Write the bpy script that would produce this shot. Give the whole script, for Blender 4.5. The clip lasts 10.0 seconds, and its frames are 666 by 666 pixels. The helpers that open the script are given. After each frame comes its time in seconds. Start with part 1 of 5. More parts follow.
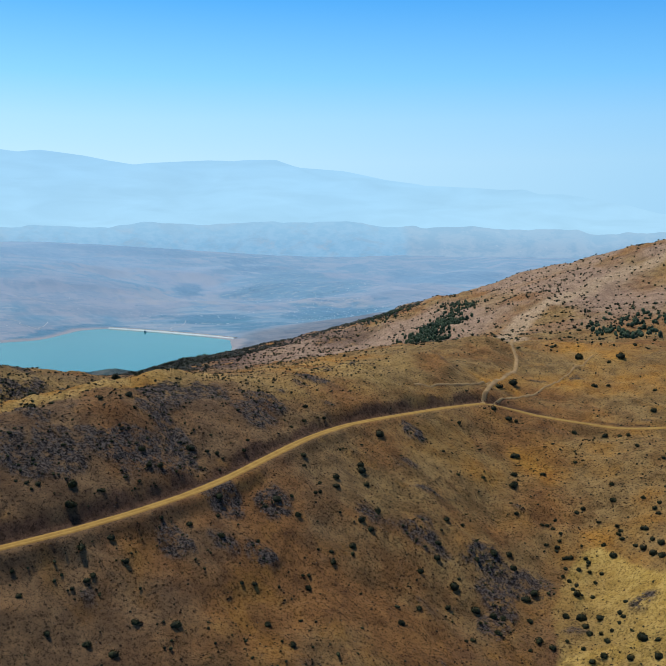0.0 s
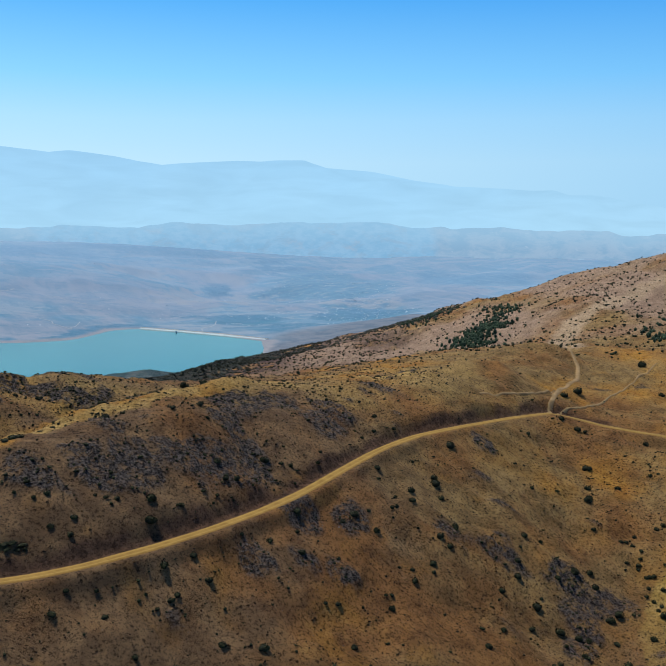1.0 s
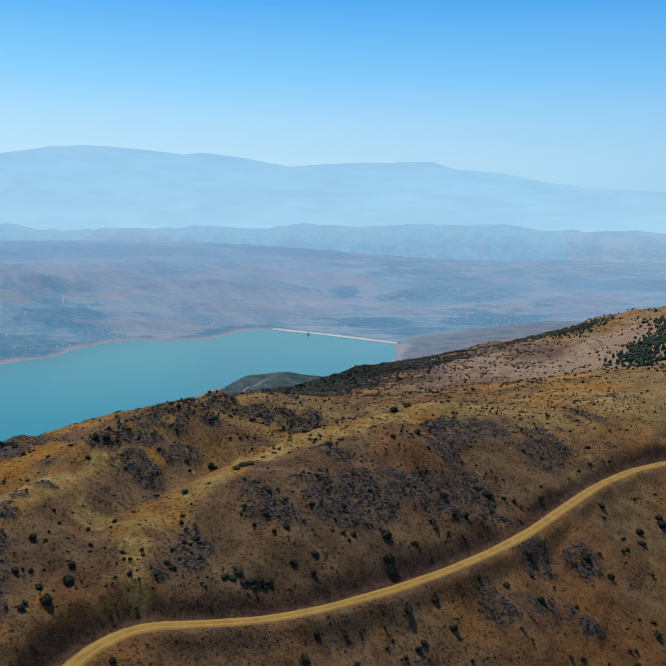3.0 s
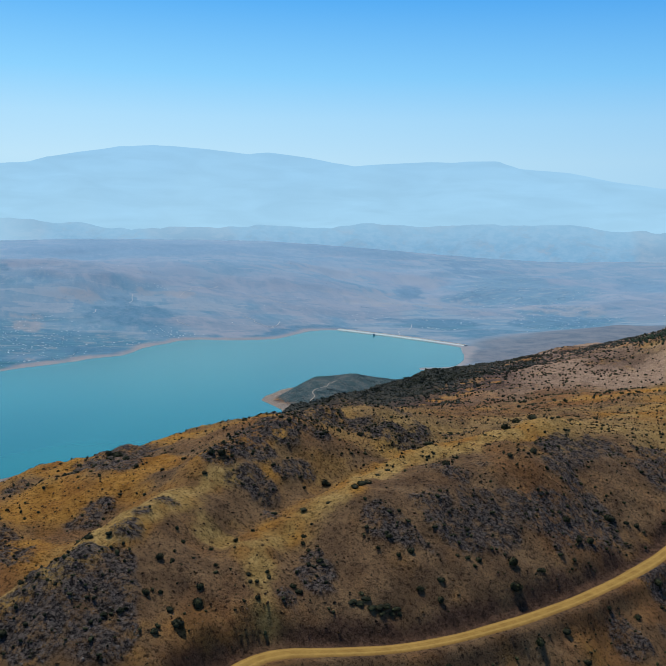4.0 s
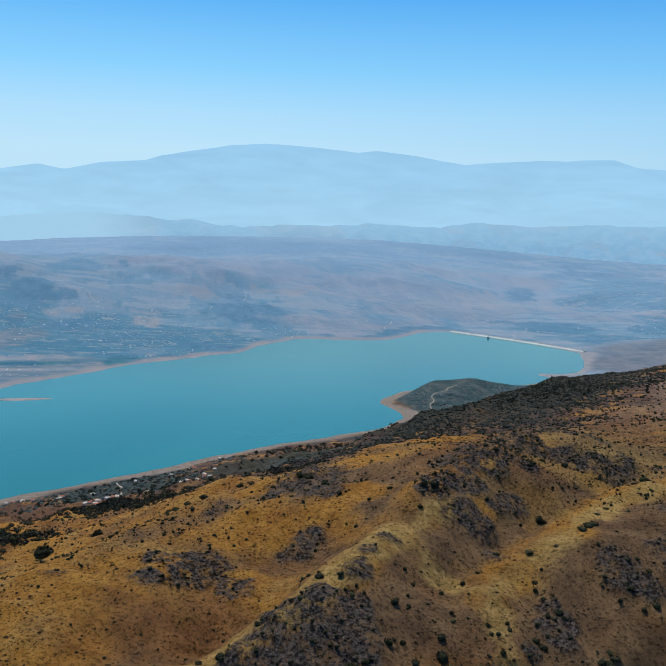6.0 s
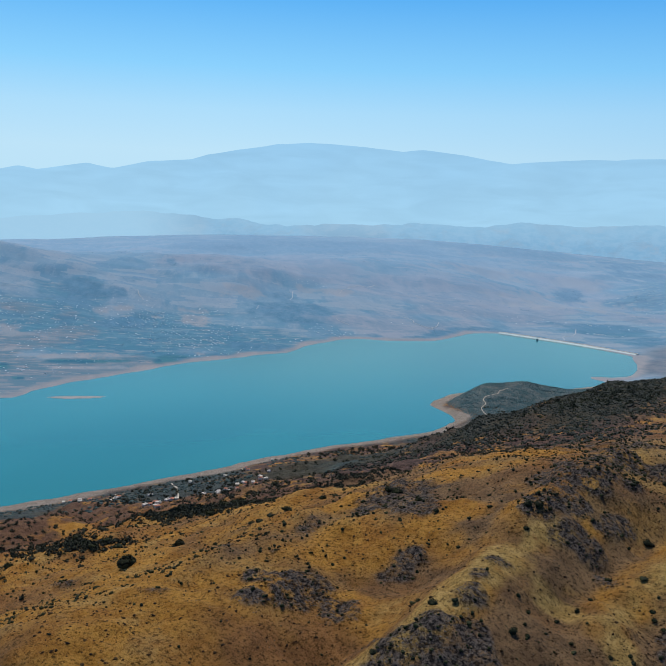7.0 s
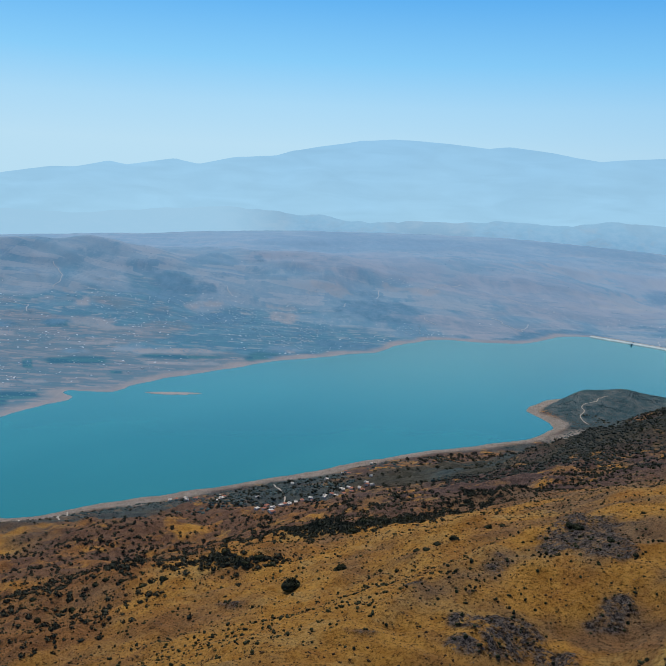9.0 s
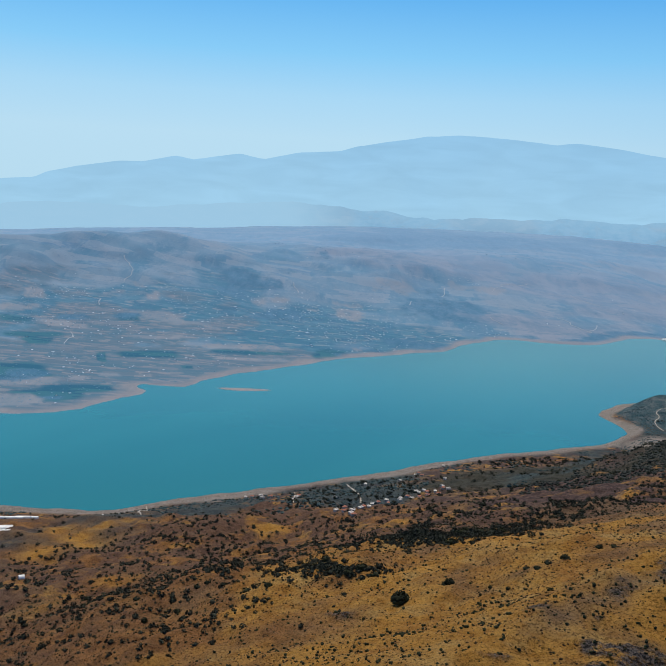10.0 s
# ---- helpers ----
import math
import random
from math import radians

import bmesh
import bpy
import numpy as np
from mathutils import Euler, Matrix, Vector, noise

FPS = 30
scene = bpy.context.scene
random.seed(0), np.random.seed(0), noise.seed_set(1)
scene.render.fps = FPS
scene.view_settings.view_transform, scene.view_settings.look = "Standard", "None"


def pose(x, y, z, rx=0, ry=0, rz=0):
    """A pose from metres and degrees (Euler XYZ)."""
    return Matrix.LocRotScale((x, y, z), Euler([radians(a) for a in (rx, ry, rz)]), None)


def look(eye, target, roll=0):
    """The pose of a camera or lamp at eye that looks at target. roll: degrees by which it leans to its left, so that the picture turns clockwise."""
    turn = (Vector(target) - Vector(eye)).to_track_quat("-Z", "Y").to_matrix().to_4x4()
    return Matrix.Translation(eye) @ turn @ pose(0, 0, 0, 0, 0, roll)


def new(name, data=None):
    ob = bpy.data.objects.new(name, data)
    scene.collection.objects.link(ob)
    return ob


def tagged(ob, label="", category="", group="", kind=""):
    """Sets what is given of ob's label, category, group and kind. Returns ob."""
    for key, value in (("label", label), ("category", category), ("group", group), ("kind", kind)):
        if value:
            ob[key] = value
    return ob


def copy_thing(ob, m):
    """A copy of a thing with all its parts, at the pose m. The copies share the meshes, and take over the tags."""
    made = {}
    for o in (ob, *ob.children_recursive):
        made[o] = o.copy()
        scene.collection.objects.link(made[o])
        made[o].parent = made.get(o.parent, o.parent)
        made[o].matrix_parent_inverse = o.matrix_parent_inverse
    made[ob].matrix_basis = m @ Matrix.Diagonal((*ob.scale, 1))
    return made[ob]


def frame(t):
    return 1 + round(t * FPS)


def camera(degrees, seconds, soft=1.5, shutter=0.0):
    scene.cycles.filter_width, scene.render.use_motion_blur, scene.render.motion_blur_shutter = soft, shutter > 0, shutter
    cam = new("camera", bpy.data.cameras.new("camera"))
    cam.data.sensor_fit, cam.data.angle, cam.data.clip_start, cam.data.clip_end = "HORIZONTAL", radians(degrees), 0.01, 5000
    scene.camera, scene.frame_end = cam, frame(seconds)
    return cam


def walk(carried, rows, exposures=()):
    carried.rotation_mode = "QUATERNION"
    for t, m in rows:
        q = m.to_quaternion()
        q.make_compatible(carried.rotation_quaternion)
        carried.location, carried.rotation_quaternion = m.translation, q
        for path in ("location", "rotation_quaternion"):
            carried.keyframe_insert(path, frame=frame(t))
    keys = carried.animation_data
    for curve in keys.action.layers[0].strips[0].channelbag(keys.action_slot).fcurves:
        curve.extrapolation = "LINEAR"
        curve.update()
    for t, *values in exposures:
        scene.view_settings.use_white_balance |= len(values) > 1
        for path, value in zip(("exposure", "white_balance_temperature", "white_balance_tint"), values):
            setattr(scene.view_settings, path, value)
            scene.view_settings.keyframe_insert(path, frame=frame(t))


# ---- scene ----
# seconds, x, y, z, yaw (to the left), pitch (up), roll
cam = camera(41.40, 10.0, soft=0.75)
ROWS = [
    (0.0, -0.00, 0.00, 225.00, 0.00, -6.62, 0.02),
    (0.5, -7.13, 4.40, 225.52, 0.57, -6.60, 0.09),
    (1.0, -14.99, 8.29, 226.43, 1.60, -6.60, 0.18),
    (1.5, -22.05, 10.84, 227.50, 3.16, -6.58, 0.27),
    (2.0, -29.57, 12.90, 229.09, 5.35, -6.59, 0.33),
    (2.5, -36.55, 14.70, 230.47, 7.35, -6.59, 0.44),
    (4.0, -59.18, 20.08, 234.70, 13.22, -6.71, 0.86),
    (4.5, -66.18, 21.27, 235.88, 14.90, -6.76, 1.01),
    (5.0, -73.78, 22.37, 237.09, 16.59, -6.82, 1.13),
    (5.5, -80.71, 23.27, 237.96, 18.22, -6.89, 1.30),
    (7.0, -101.94, 24.48, 241.04, 22.49, -7.12, 1.57),
    (7.5, -108.58, 24.35, 242.13, 23.46, -7.18, 1.72),
    (8.0, -115.67, 23.33, 243.66, 24.47, -7.28, 1.85),
    (8.5, -122.04, 21.58, 245.27, 25.73, -7.40, 1.99),
    (9.0, -128.92, 18.51, 247.44, 27.40, -7.57, 2.19),
    (9.5, -135.09, 14.42, 250.01, 29.30, -7.81, 2.41),
    (10.0, -141.88, 9.37, 252.84, 31.22, -8.07, 2.66),
]
walk(cam, [(t, pose(x, y, z, 90 + pitch, 0, yaw) @ pose(0, 0, 0, 0, 0, roll)) for t, x, y, z, yaw, pitch, roll in ROWS],
     [(0.0, 0.16), (1.5, 0.08), (3.0, 0.0), (6.0, 0.0), (10.0, -0.10)])

# ---- light ----
SUN_AZ, SUN_EL = 47.0, 63.0
sun = new("sun", bpy.data.lights.new("sun", "SUN"))
sun.data.energy, sun.data.angle, sun.data.color = 4.8, radians(0.6), (1.0, 0.90, 0.765)
sun.matrix_world = look((-math.sin(radians(SUN_AZ)) * 500, math.cos(radians(SUN_AZ)) * 500, 500 * math.tan(radians(SUN_EL))), (0, 0, 0))

world = bpy.data.worlds.new("sky")
world.use_nodes = True
scene.world = world
wn, wl = world.node_tree.nodes, world.node_tree.links
wn.clear()
coord, split, sky = wn.new("ShaderNodeTexCoord"), wn.new("ShaderNodeSeparateXYZ"), wn.new("ShaderNodeTexSky")
sky.sky_type, sky.sun_disc = "NISHITA", False
sky.sun_elevation, sky.sun_rotation = radians(SUN_EL), radians(-SUN_AZ)
sky.altitude, sky.air_density, sky.dust_density, sky.ozone_density = 1000, 1.0, 1.0, 2.0
dim, low, ramp, high = wn.new("ShaderNodeMix"), wn.new("ShaderNodeMapRange"), wn.new("ShaderNodeValToRGB"), wn.new("ShaderNodeMapRange")
both, back, out = wn.new("ShaderNodeMix"), wn.new("ShaderNodeBackground"), wn.new("ShaderNodeOutputWorld")
# the bright haze band over the horizon, clearing to blue by fifteen degrees
low.inputs[1].default_value, low.inputs[2].default_value = 0.0, 0.30
high.inputs[1].default_value, high.inputs[2].default_value = 0.26, 0.55
band = ramp.color_ramp
for place, tone in ((0.0, (0.515, 0.765, 0.925)), (0.25, (0.52, 0.78, 0.955)), (0.40, (0.425, 0.735, 0.98)), (0.55, (0.265, 0.645, 1.0)), (0.82, (0.10, 0.44, 0.93)), (1.0, (0.075, 0.37, 0.86))):
    spot = band.elements[0] if place == 0 else band.elements[-1] if place == 1 else band.elements.new(place)
    spot.position, spot.color = place, (*tone, 1)
dim.data_type, both.data_type, dim.blend_type = "RGBA", "RGBA", "MULTIPLY"
dim.inputs[0].default_value, dim.inputs[7].default_value = 1.0, (0.10, 0.11, 0.12, 1)
wl.new(coord.outputs["Generated"], split.inputs[0])
wl.new(split.outputs["Z"], low.inputs[0])
wl.new(split.outputs["Z"], high.inputs[0])
wl.new(low.outputs[0], ramp.inputs[0])
wl.new(sky.outputs[0], dim.inputs[6])
wl.new(high.outputs[0], both.inputs[0])
wl.new(ramp.outputs[0], both.inputs[6])
wl.new(dim.outputs[2], both.inputs[7])
# paler towards the sun, deeper blue away from it
aim, shade, tint = wn.new("ShaderNodeVectorMath"), wn.new("ShaderNodeMapRange"), wn.new("ShaderNodeMix")
aim.operation, aim.inputs[1].default_value = "DOT_PRODUCT", (-math.sin(radians(SUN_AZ)), math.cos(radians(SUN_AZ)), 0)
shade.inputs[1].default_value, shade.inputs[2].default_value, shade.inputs[3].default_value, shade.inputs[4].default_value = 0.3, 0.95, 0.0, 1.0
tint.data_type, tint.blend_type = "RGBA", "MULTIPLY"
tint.inputs[0].default_value = 1.0
wl.new(coord.outputs["Generated"], aim.inputs[0])
wl.new(aim.outputs["Value"], shade.inputs[0])
wl.new(both.outputs[2], tint.inputs[6])
cool = wn.new("ShaderNodeMix")
cool.data_type = "RGBA"
cool.inputs[6].default_value, cool.inputs[7].default_value = (0.62, 0.765, 0.885, 1), (1, 1, 1, 1)
wl.new(shade.outputs[0], cool.inputs[0])
wl.new(cool.outputs[2], tint.inputs[7])
wl.new(tint.outputs[2], back.inputs["Color"])
wl.new(back.outputs[0], out.inputs["Surface"])

# ---- materials ----
class Mat:
    """A node material, with short calls for the nodes that the surfaces share."""

    def __init__(self, name, rough=0.9, spec=0.2):
        self.m = bpy.data.materials.new(name)
        self.m.use_nodes = True
        self.n, self.l = self.m.node_tree.nodes, self.m.node_tree.links
        self.b = self.n["Principled BSDF"]
        self.b.inputs["Roughness"].default_value = rough
        self.b.inputs["Specular IOR Level"].default_value = spec
        self.pos = self.n.new("ShaderNodeNewGeometry").outputs["Position"]

    def put(self, value, socket):
        if isinstance(value, bpy.types.NodeSocket):
            self.l.new(value, socket)
        else:
            socket.default_value = value

    def noise(self, size, detail=4.0, rough=0.55, stretch=None, twist=0.0):
        v = self.pos
        if stretch:
            s = self.n.new("ShaderNodeVectorMath")
            s.operation = "MULTIPLY"
            s.inputs[1].default_value = stretch
            self.l.new(v, s.inputs[0])
            v = s.outputs[0]
        t = self.n.new("ShaderNodeTexNoise")
        t.inputs["Scale"].default_value, t.inputs["Detail"].default_value, t.inputs["Roughness"].default_value = 1 / size, detail, rough
        t.inputs["Distortion"].default_value = twist
        self.l.new(v, t.inputs["Vector"])
        return t.outputs["Fac"]

    def cells(self, size, feature="F1", out="Distance"):
        t = self.n.new("ShaderNodeTexVoronoi")
        t.inputs["Scale"].default_value, t.feature = 1 / size, feature
        self.l.new(self.pos, t.inputs["Vector"])
        return t.outputs[out]

    def span(self, value, a, b, lo=0.0, hi=1.0):
        r = self.n.new("ShaderNodeMapRange")
        r.interpolation_type = "SMOOTHSTEP"
        for i, v in enumerate((value, a, b, lo, hi)):
            self.put(v, r.inputs[i])
        return r.outputs[0]

    def calc(self, op, a, b=0.0):
        r = self.n.new("ShaderNodeMath")
        r.operation = op
        self.put(a, r.inputs[0])
        self.put(b, r.inputs[1])
        return r.outputs[0]

    def mix(self, fac, a, b, blend="MIX"):
        r = self.n.new("ShaderNodeMix")
        r.data_type, r.blend_type = "RGBA", blend
        self.put(fac, r.inputs[0])
        for v, i in ((a, 6), (b, 7)):
            self.put((*v, 1) if isinstance(v, tuple) and len(v) == 3 else v, r.inputs[i])
        return r.outputs[2]

    def mask(self, name):
        r = self.n.new("ShaderNodeAttribute")
        r.attribute_name = name
        return r.outputs["Fac"]

    def rand(self):
        return self.n.new("ShaderNodeObjectInfo").outputs["Random"]

    def island(self):
        return self.n.new("ShaderNodeNewGeometry").outputs["Random Per Island"]

    def colour(self, value):
        self.put((*value, 1) if isinstance(value, tuple) else value, self.b.inputs["Base Color"])
        return self

    def bump(self, value, depth, strength=1.0):
        r = self.n.new("ShaderNodeBump")
        r.inputs["Strength"].default_value, r.inputs["Distance"].default_value = strength, depth
        self.l.new(value, r.inputs["Height"])
        self.l.new(r.outputs[0], self.b.inputs["Normal"])
        return self


def ground_material():
    m = Mat("dry_hillside", 0.95, 0.1)
    big, mid, fine = m.noise(48, 5, 0.6), m.noise(8, 6, 0.65), m.noise(0.8, 6, 0.8)
    earth = m.mix(m.span(mid, 0.35, 0.65), (0.112, 0.070, 0.038), (0.212, 0.137, 0.070))
    earth = m.mix(m.mask("pale"), earth, m.mix(m.span(mid, 0.35, 0.65), (0.150, 0.098, 0.039), (0.272, 0.185, 0.076)))
    rust = m.mix(m.span(mid, 0.3, 0.7), (0.138, 0.064, 0.023), (0.255, 0.123, 0.038))
    c = m.mix(m.calc("MAXIMUM", m.span(big, 0.43, 0.62, 0.0, 0.8), m.calc("MULTIPLY", m.mask("rusty"), m.span(m.noise(26, 5, 0.65), 0.32, 0.55, 0.45, 0.95))), earth, rust)
    gold = m.mix(m.span(m.noise(5, 6, 0.7), 0.3, 0.7), (0.265, 0.127, 0.021), (0.405, 0.222, 0.047))
    gold = m.mix(m.span(m.noise(17, 5, 0.65), 0.48, 0.68, 0.0, 0.55), gold, m.mix(m.span(fine, 0.35, 0.65), (0.245, 0.168, 0.064), (0.39, 0.29, 0.125)))
    c = m.mix(m.calc("MAXIMUM", m.mask("straw"), m.span(m.noise(30, 5, 0.65), 0.54, 0.68, 0.0, 0.45)), c, gold)
    c = m.mix(m.calc("MULTIPLY", m.mask("straw"), m.span(m.noise(23, 5, 0.65), 0.50, 0.64, 0.0, 0.75)), c, m.mix(m.span(mid, 0.35, 0.65), (0.19, 0.08, 0.016), (0.31, 0.145, 0.03)))
    c = m.mix(m.calc("MULTIPLY", m.mask("crest"), m.span(m.noise(2.2, 6, 0.75), 0.27, 0.48)), c, m.mix(m.span(m.noise(3, 5, 0.7), 0.35, 0.65), (0.285, 0.192, 0.062), (0.43, 0.305, 0.112)))
    c = m.mix(1.0, c, m.mix(m.mask("pale"), (1, 1, 1), (1.03, 1.03, 1.03)), "MULTIPLY")
    c = m.mix(m.mask("shoulder"), c, m.mix(m.span(m.noise(4, 6, 0.7), 0.35, 0.65), (0.38, 0.265, 0.062), (0.55, 0.405, 0.125)))
    stone = m.mix(m.span(fine, 0.42, 0.62), (0.015, 0.014, 0.015), (0.118, 0.100, 0.090))
    c = m.mix(m.calc("MULTIPLY", m.mask("rock"), m.span(m.noise(3.0, 5, 0.75), 0.36, 0.54)), c, stone)
    scrub = m.mix(m.span(m.noise(3.5, 5, 0.7), 0.35, 0.65), (0.042, 0.029, 0.027), (0.105, 0.068, 0.057))
    c = m.mix(m.calc("MULTIPLY", m.mask("scrub"), m.span(m.noise(34, 7, 0.72), 0.41, 0.50)), c, scrub)
    c = m.mix(m.calc("MULTIPLY", m.mask("scrub"), m.span(m.noise(21, 6, 0.7), 0.56, 0.63, 0.0, 0.85)), c, gold)
    c = m.mix(m.mask("floor"), c, m.mix(m.span(mid, 0.35, 0.65), (0.024, 0.026, 0.020), (0.056, 0.054, 0.040)))
    # orchard floor by the shore, bluish from haze painted into it
    c = m.mix(m.mask("hazed_grove"), c, m.mix(m.span(mid, 0.35, 0.65), (0.026, 0.044, 0.050), (0.052, 0.074, 0.076)))
    # headland ground: haze over the lake painted in as blue-green
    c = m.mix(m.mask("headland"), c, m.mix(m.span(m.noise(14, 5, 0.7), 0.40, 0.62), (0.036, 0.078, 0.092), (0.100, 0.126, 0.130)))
    c = m.mix(m.mask("pink"), c, m.mix(m.span(mid, 0.3, 0.7), (0.215, 0.150, 0.106), (0.340, 0.250, 0.182)))
    c = m.mix(m.mask("worn"), c, m.mix(m.span(mid, 0.3, 0.7), (0.330, 0.245, 0.155), (0.410, 0.318, 0.212)))
    # cut bank: red-brown soil with the bank's shade painted in
    c = m.mix(m.mask("cut"), c, m.mix(m.span(m.noise(2.5, 5, 0.7), 0.35, 0.65), (0.048, 0.028, 0.020), (0.110, 0.064, 0.042)))
    c = m.mix(m.mask("beach"), c, m.mix(m.span(mid, 0.3, 0.7), (0.180, 0.162, 0.142), (0.255, 0.226, 0.200)))
    tuft = m.span(m.calc("ADD", m.cells(1.5), m.calc("MULTIPLY", m.noise(6, 4, 0.6), 0.9)), 0.52, 0.72, 0.45, 1.05)
    speck = m.calc("MULTIPLY", m.span(fine, 0.36, 0.66, 0.34, 1.7), m.span(m.noise(0.28, 3, 0.6), 0.3, 0.7, 0.65, 1.35))
    speck = m.calc("MULTIPLY", speck, tuft)
    c = m.mix(1.0, c, m.mix(speck, (0, 0, 0), (1, 1, 1)), "MULTIPLY")
    m.colour(c)
    grain = m.calc("ADD", m.noise(1.8, 8, 0.8), m.calc("MULTIPLY", m.noise(0.4, 4, 0.75), 0.5))
    return m.bump(grain, 1.2, 1.0).m


def road_material():
    m = Mat("dirt_road", 0.95, 0.1)
    c = m.mix(m.span(m.noise(3, 5, 0.65), 0.3, 0.7), (0.165, 0.104, 0.026), (0.235, 0.154, 0.042))
    ruts = m.span(m.calc("ABSOLUTE", m.calc("SUBTRACT", m.mask("across"), 0.42)), 0.0, 0.22, 0.55, 0.0)
    c = m.mix(ruts, c, (0.30, 0.205, 0.066))
    c = m.mix(m.span(m.mask("across"), 0.6, 1.0, 0.0, 0.75), c, (0.15, 0.085, 0.028))
    c = m.mix(m.span(m.noise(0.6, 4, 0.7), 0.45, 0.75, 0, 0.55), c, (0.16, 0.092, 0.028))
    return m.colour(c).bump(m.noise(0.7, 5, 0.7), 0.15, 0.7).m


def track_material():
    m = Mat("worn_track", 0.95, 0.1)
    c = m.mix(m.span(m.noise(4, 6, 0.7), 0.35, 0.65), (0.180, 0.122, 0.058), (0.255, 0.178, 0.090))
    return m.colour(c).bump(m.noise(0.7, 5, 0.7), 0.15, 0.7).m


def water_material():
    m = Mat("lake_water", 0.16, 0.5)
    c = m.mix(m.span(m.noise(260, 3, 0.5, (1, 0.35, 1)), 0.35, 0.7), (0.012, 0.131, 0.141), (0.017, 0.155, 0.161))
    m.b.inputs["IOR"].default_value = 1.33
    return m.colour(c).bump(m.noise(5, 4, 0.6), 0.05, 0.5).m


def far_material():
    """Land across the lake: mauve hills, tan fields, blue-green farmland, groves and woods, with distance haze painted
    into the colours.
    """
    m = Mat("hazed_land", 1.0, 0.0)
    # patterns turned and stretched to look right along the camera's view
    turn = m.n.new("ShaderNodeMapping")
    turn.vector_type = "TEXTURE"
    turn.inputs["Rotation"].default_value = (0, 0, radians(30))
    m.l.new(m.pos, turn.inputs["Vector"])
    m.pos = turn.outputs[0]
    along_view, level = (1, 0.3, 0.6), (0.35, 1, 0.6)
    big, mid, fine = m.noise(420, 6, 0.62, along_view, 0.4), m.noise(95, 7, 0.68, along_view, 0.5), m.noise(24, 6, 0.72, along_view)
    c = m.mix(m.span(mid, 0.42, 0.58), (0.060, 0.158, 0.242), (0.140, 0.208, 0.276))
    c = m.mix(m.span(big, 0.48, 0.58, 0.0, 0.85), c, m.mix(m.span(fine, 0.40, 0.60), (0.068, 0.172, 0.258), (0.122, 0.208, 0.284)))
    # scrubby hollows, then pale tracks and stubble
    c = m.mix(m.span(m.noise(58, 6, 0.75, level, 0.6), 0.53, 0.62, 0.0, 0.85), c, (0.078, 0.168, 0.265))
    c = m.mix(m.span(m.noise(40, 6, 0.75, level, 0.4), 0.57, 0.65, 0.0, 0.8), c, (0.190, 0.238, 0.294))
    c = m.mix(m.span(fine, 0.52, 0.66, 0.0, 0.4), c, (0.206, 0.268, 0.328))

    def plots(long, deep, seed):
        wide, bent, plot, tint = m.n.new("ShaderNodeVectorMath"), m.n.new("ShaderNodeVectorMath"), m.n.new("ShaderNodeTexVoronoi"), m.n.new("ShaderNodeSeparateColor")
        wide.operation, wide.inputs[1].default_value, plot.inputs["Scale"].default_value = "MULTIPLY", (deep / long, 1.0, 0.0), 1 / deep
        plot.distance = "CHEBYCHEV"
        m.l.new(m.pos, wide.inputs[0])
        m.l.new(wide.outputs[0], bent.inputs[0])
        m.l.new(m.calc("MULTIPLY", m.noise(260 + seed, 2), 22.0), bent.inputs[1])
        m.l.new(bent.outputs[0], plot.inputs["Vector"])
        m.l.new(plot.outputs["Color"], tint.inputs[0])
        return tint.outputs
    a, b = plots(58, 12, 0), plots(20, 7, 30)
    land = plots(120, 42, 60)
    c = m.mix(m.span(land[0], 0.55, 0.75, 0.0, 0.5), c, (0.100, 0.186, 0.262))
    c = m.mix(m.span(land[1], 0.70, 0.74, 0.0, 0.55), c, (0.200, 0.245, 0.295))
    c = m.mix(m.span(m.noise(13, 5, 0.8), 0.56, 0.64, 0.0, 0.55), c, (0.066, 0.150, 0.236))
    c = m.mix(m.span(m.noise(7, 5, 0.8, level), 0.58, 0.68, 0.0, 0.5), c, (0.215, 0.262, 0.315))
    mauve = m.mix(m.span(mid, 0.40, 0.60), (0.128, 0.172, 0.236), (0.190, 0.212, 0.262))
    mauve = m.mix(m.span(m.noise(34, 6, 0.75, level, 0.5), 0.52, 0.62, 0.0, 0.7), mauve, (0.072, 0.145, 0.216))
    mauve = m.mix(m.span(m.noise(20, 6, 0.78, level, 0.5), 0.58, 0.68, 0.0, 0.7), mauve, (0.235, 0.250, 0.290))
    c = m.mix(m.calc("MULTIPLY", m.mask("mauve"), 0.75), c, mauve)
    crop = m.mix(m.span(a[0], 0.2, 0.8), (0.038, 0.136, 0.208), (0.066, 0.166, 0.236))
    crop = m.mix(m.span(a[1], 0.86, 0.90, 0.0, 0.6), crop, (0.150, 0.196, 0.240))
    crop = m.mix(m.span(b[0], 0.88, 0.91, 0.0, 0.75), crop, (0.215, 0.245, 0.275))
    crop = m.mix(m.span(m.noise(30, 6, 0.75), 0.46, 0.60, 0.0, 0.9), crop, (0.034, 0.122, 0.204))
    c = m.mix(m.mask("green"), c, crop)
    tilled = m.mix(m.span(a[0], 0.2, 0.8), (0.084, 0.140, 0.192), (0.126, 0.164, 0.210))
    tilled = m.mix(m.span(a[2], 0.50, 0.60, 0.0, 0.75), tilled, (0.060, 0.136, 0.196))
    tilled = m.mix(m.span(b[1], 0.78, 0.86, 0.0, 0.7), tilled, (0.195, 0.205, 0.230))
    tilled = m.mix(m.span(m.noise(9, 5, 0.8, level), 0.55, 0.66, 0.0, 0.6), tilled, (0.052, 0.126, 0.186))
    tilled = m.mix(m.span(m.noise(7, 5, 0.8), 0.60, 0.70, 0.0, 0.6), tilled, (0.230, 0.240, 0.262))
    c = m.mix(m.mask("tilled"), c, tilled)
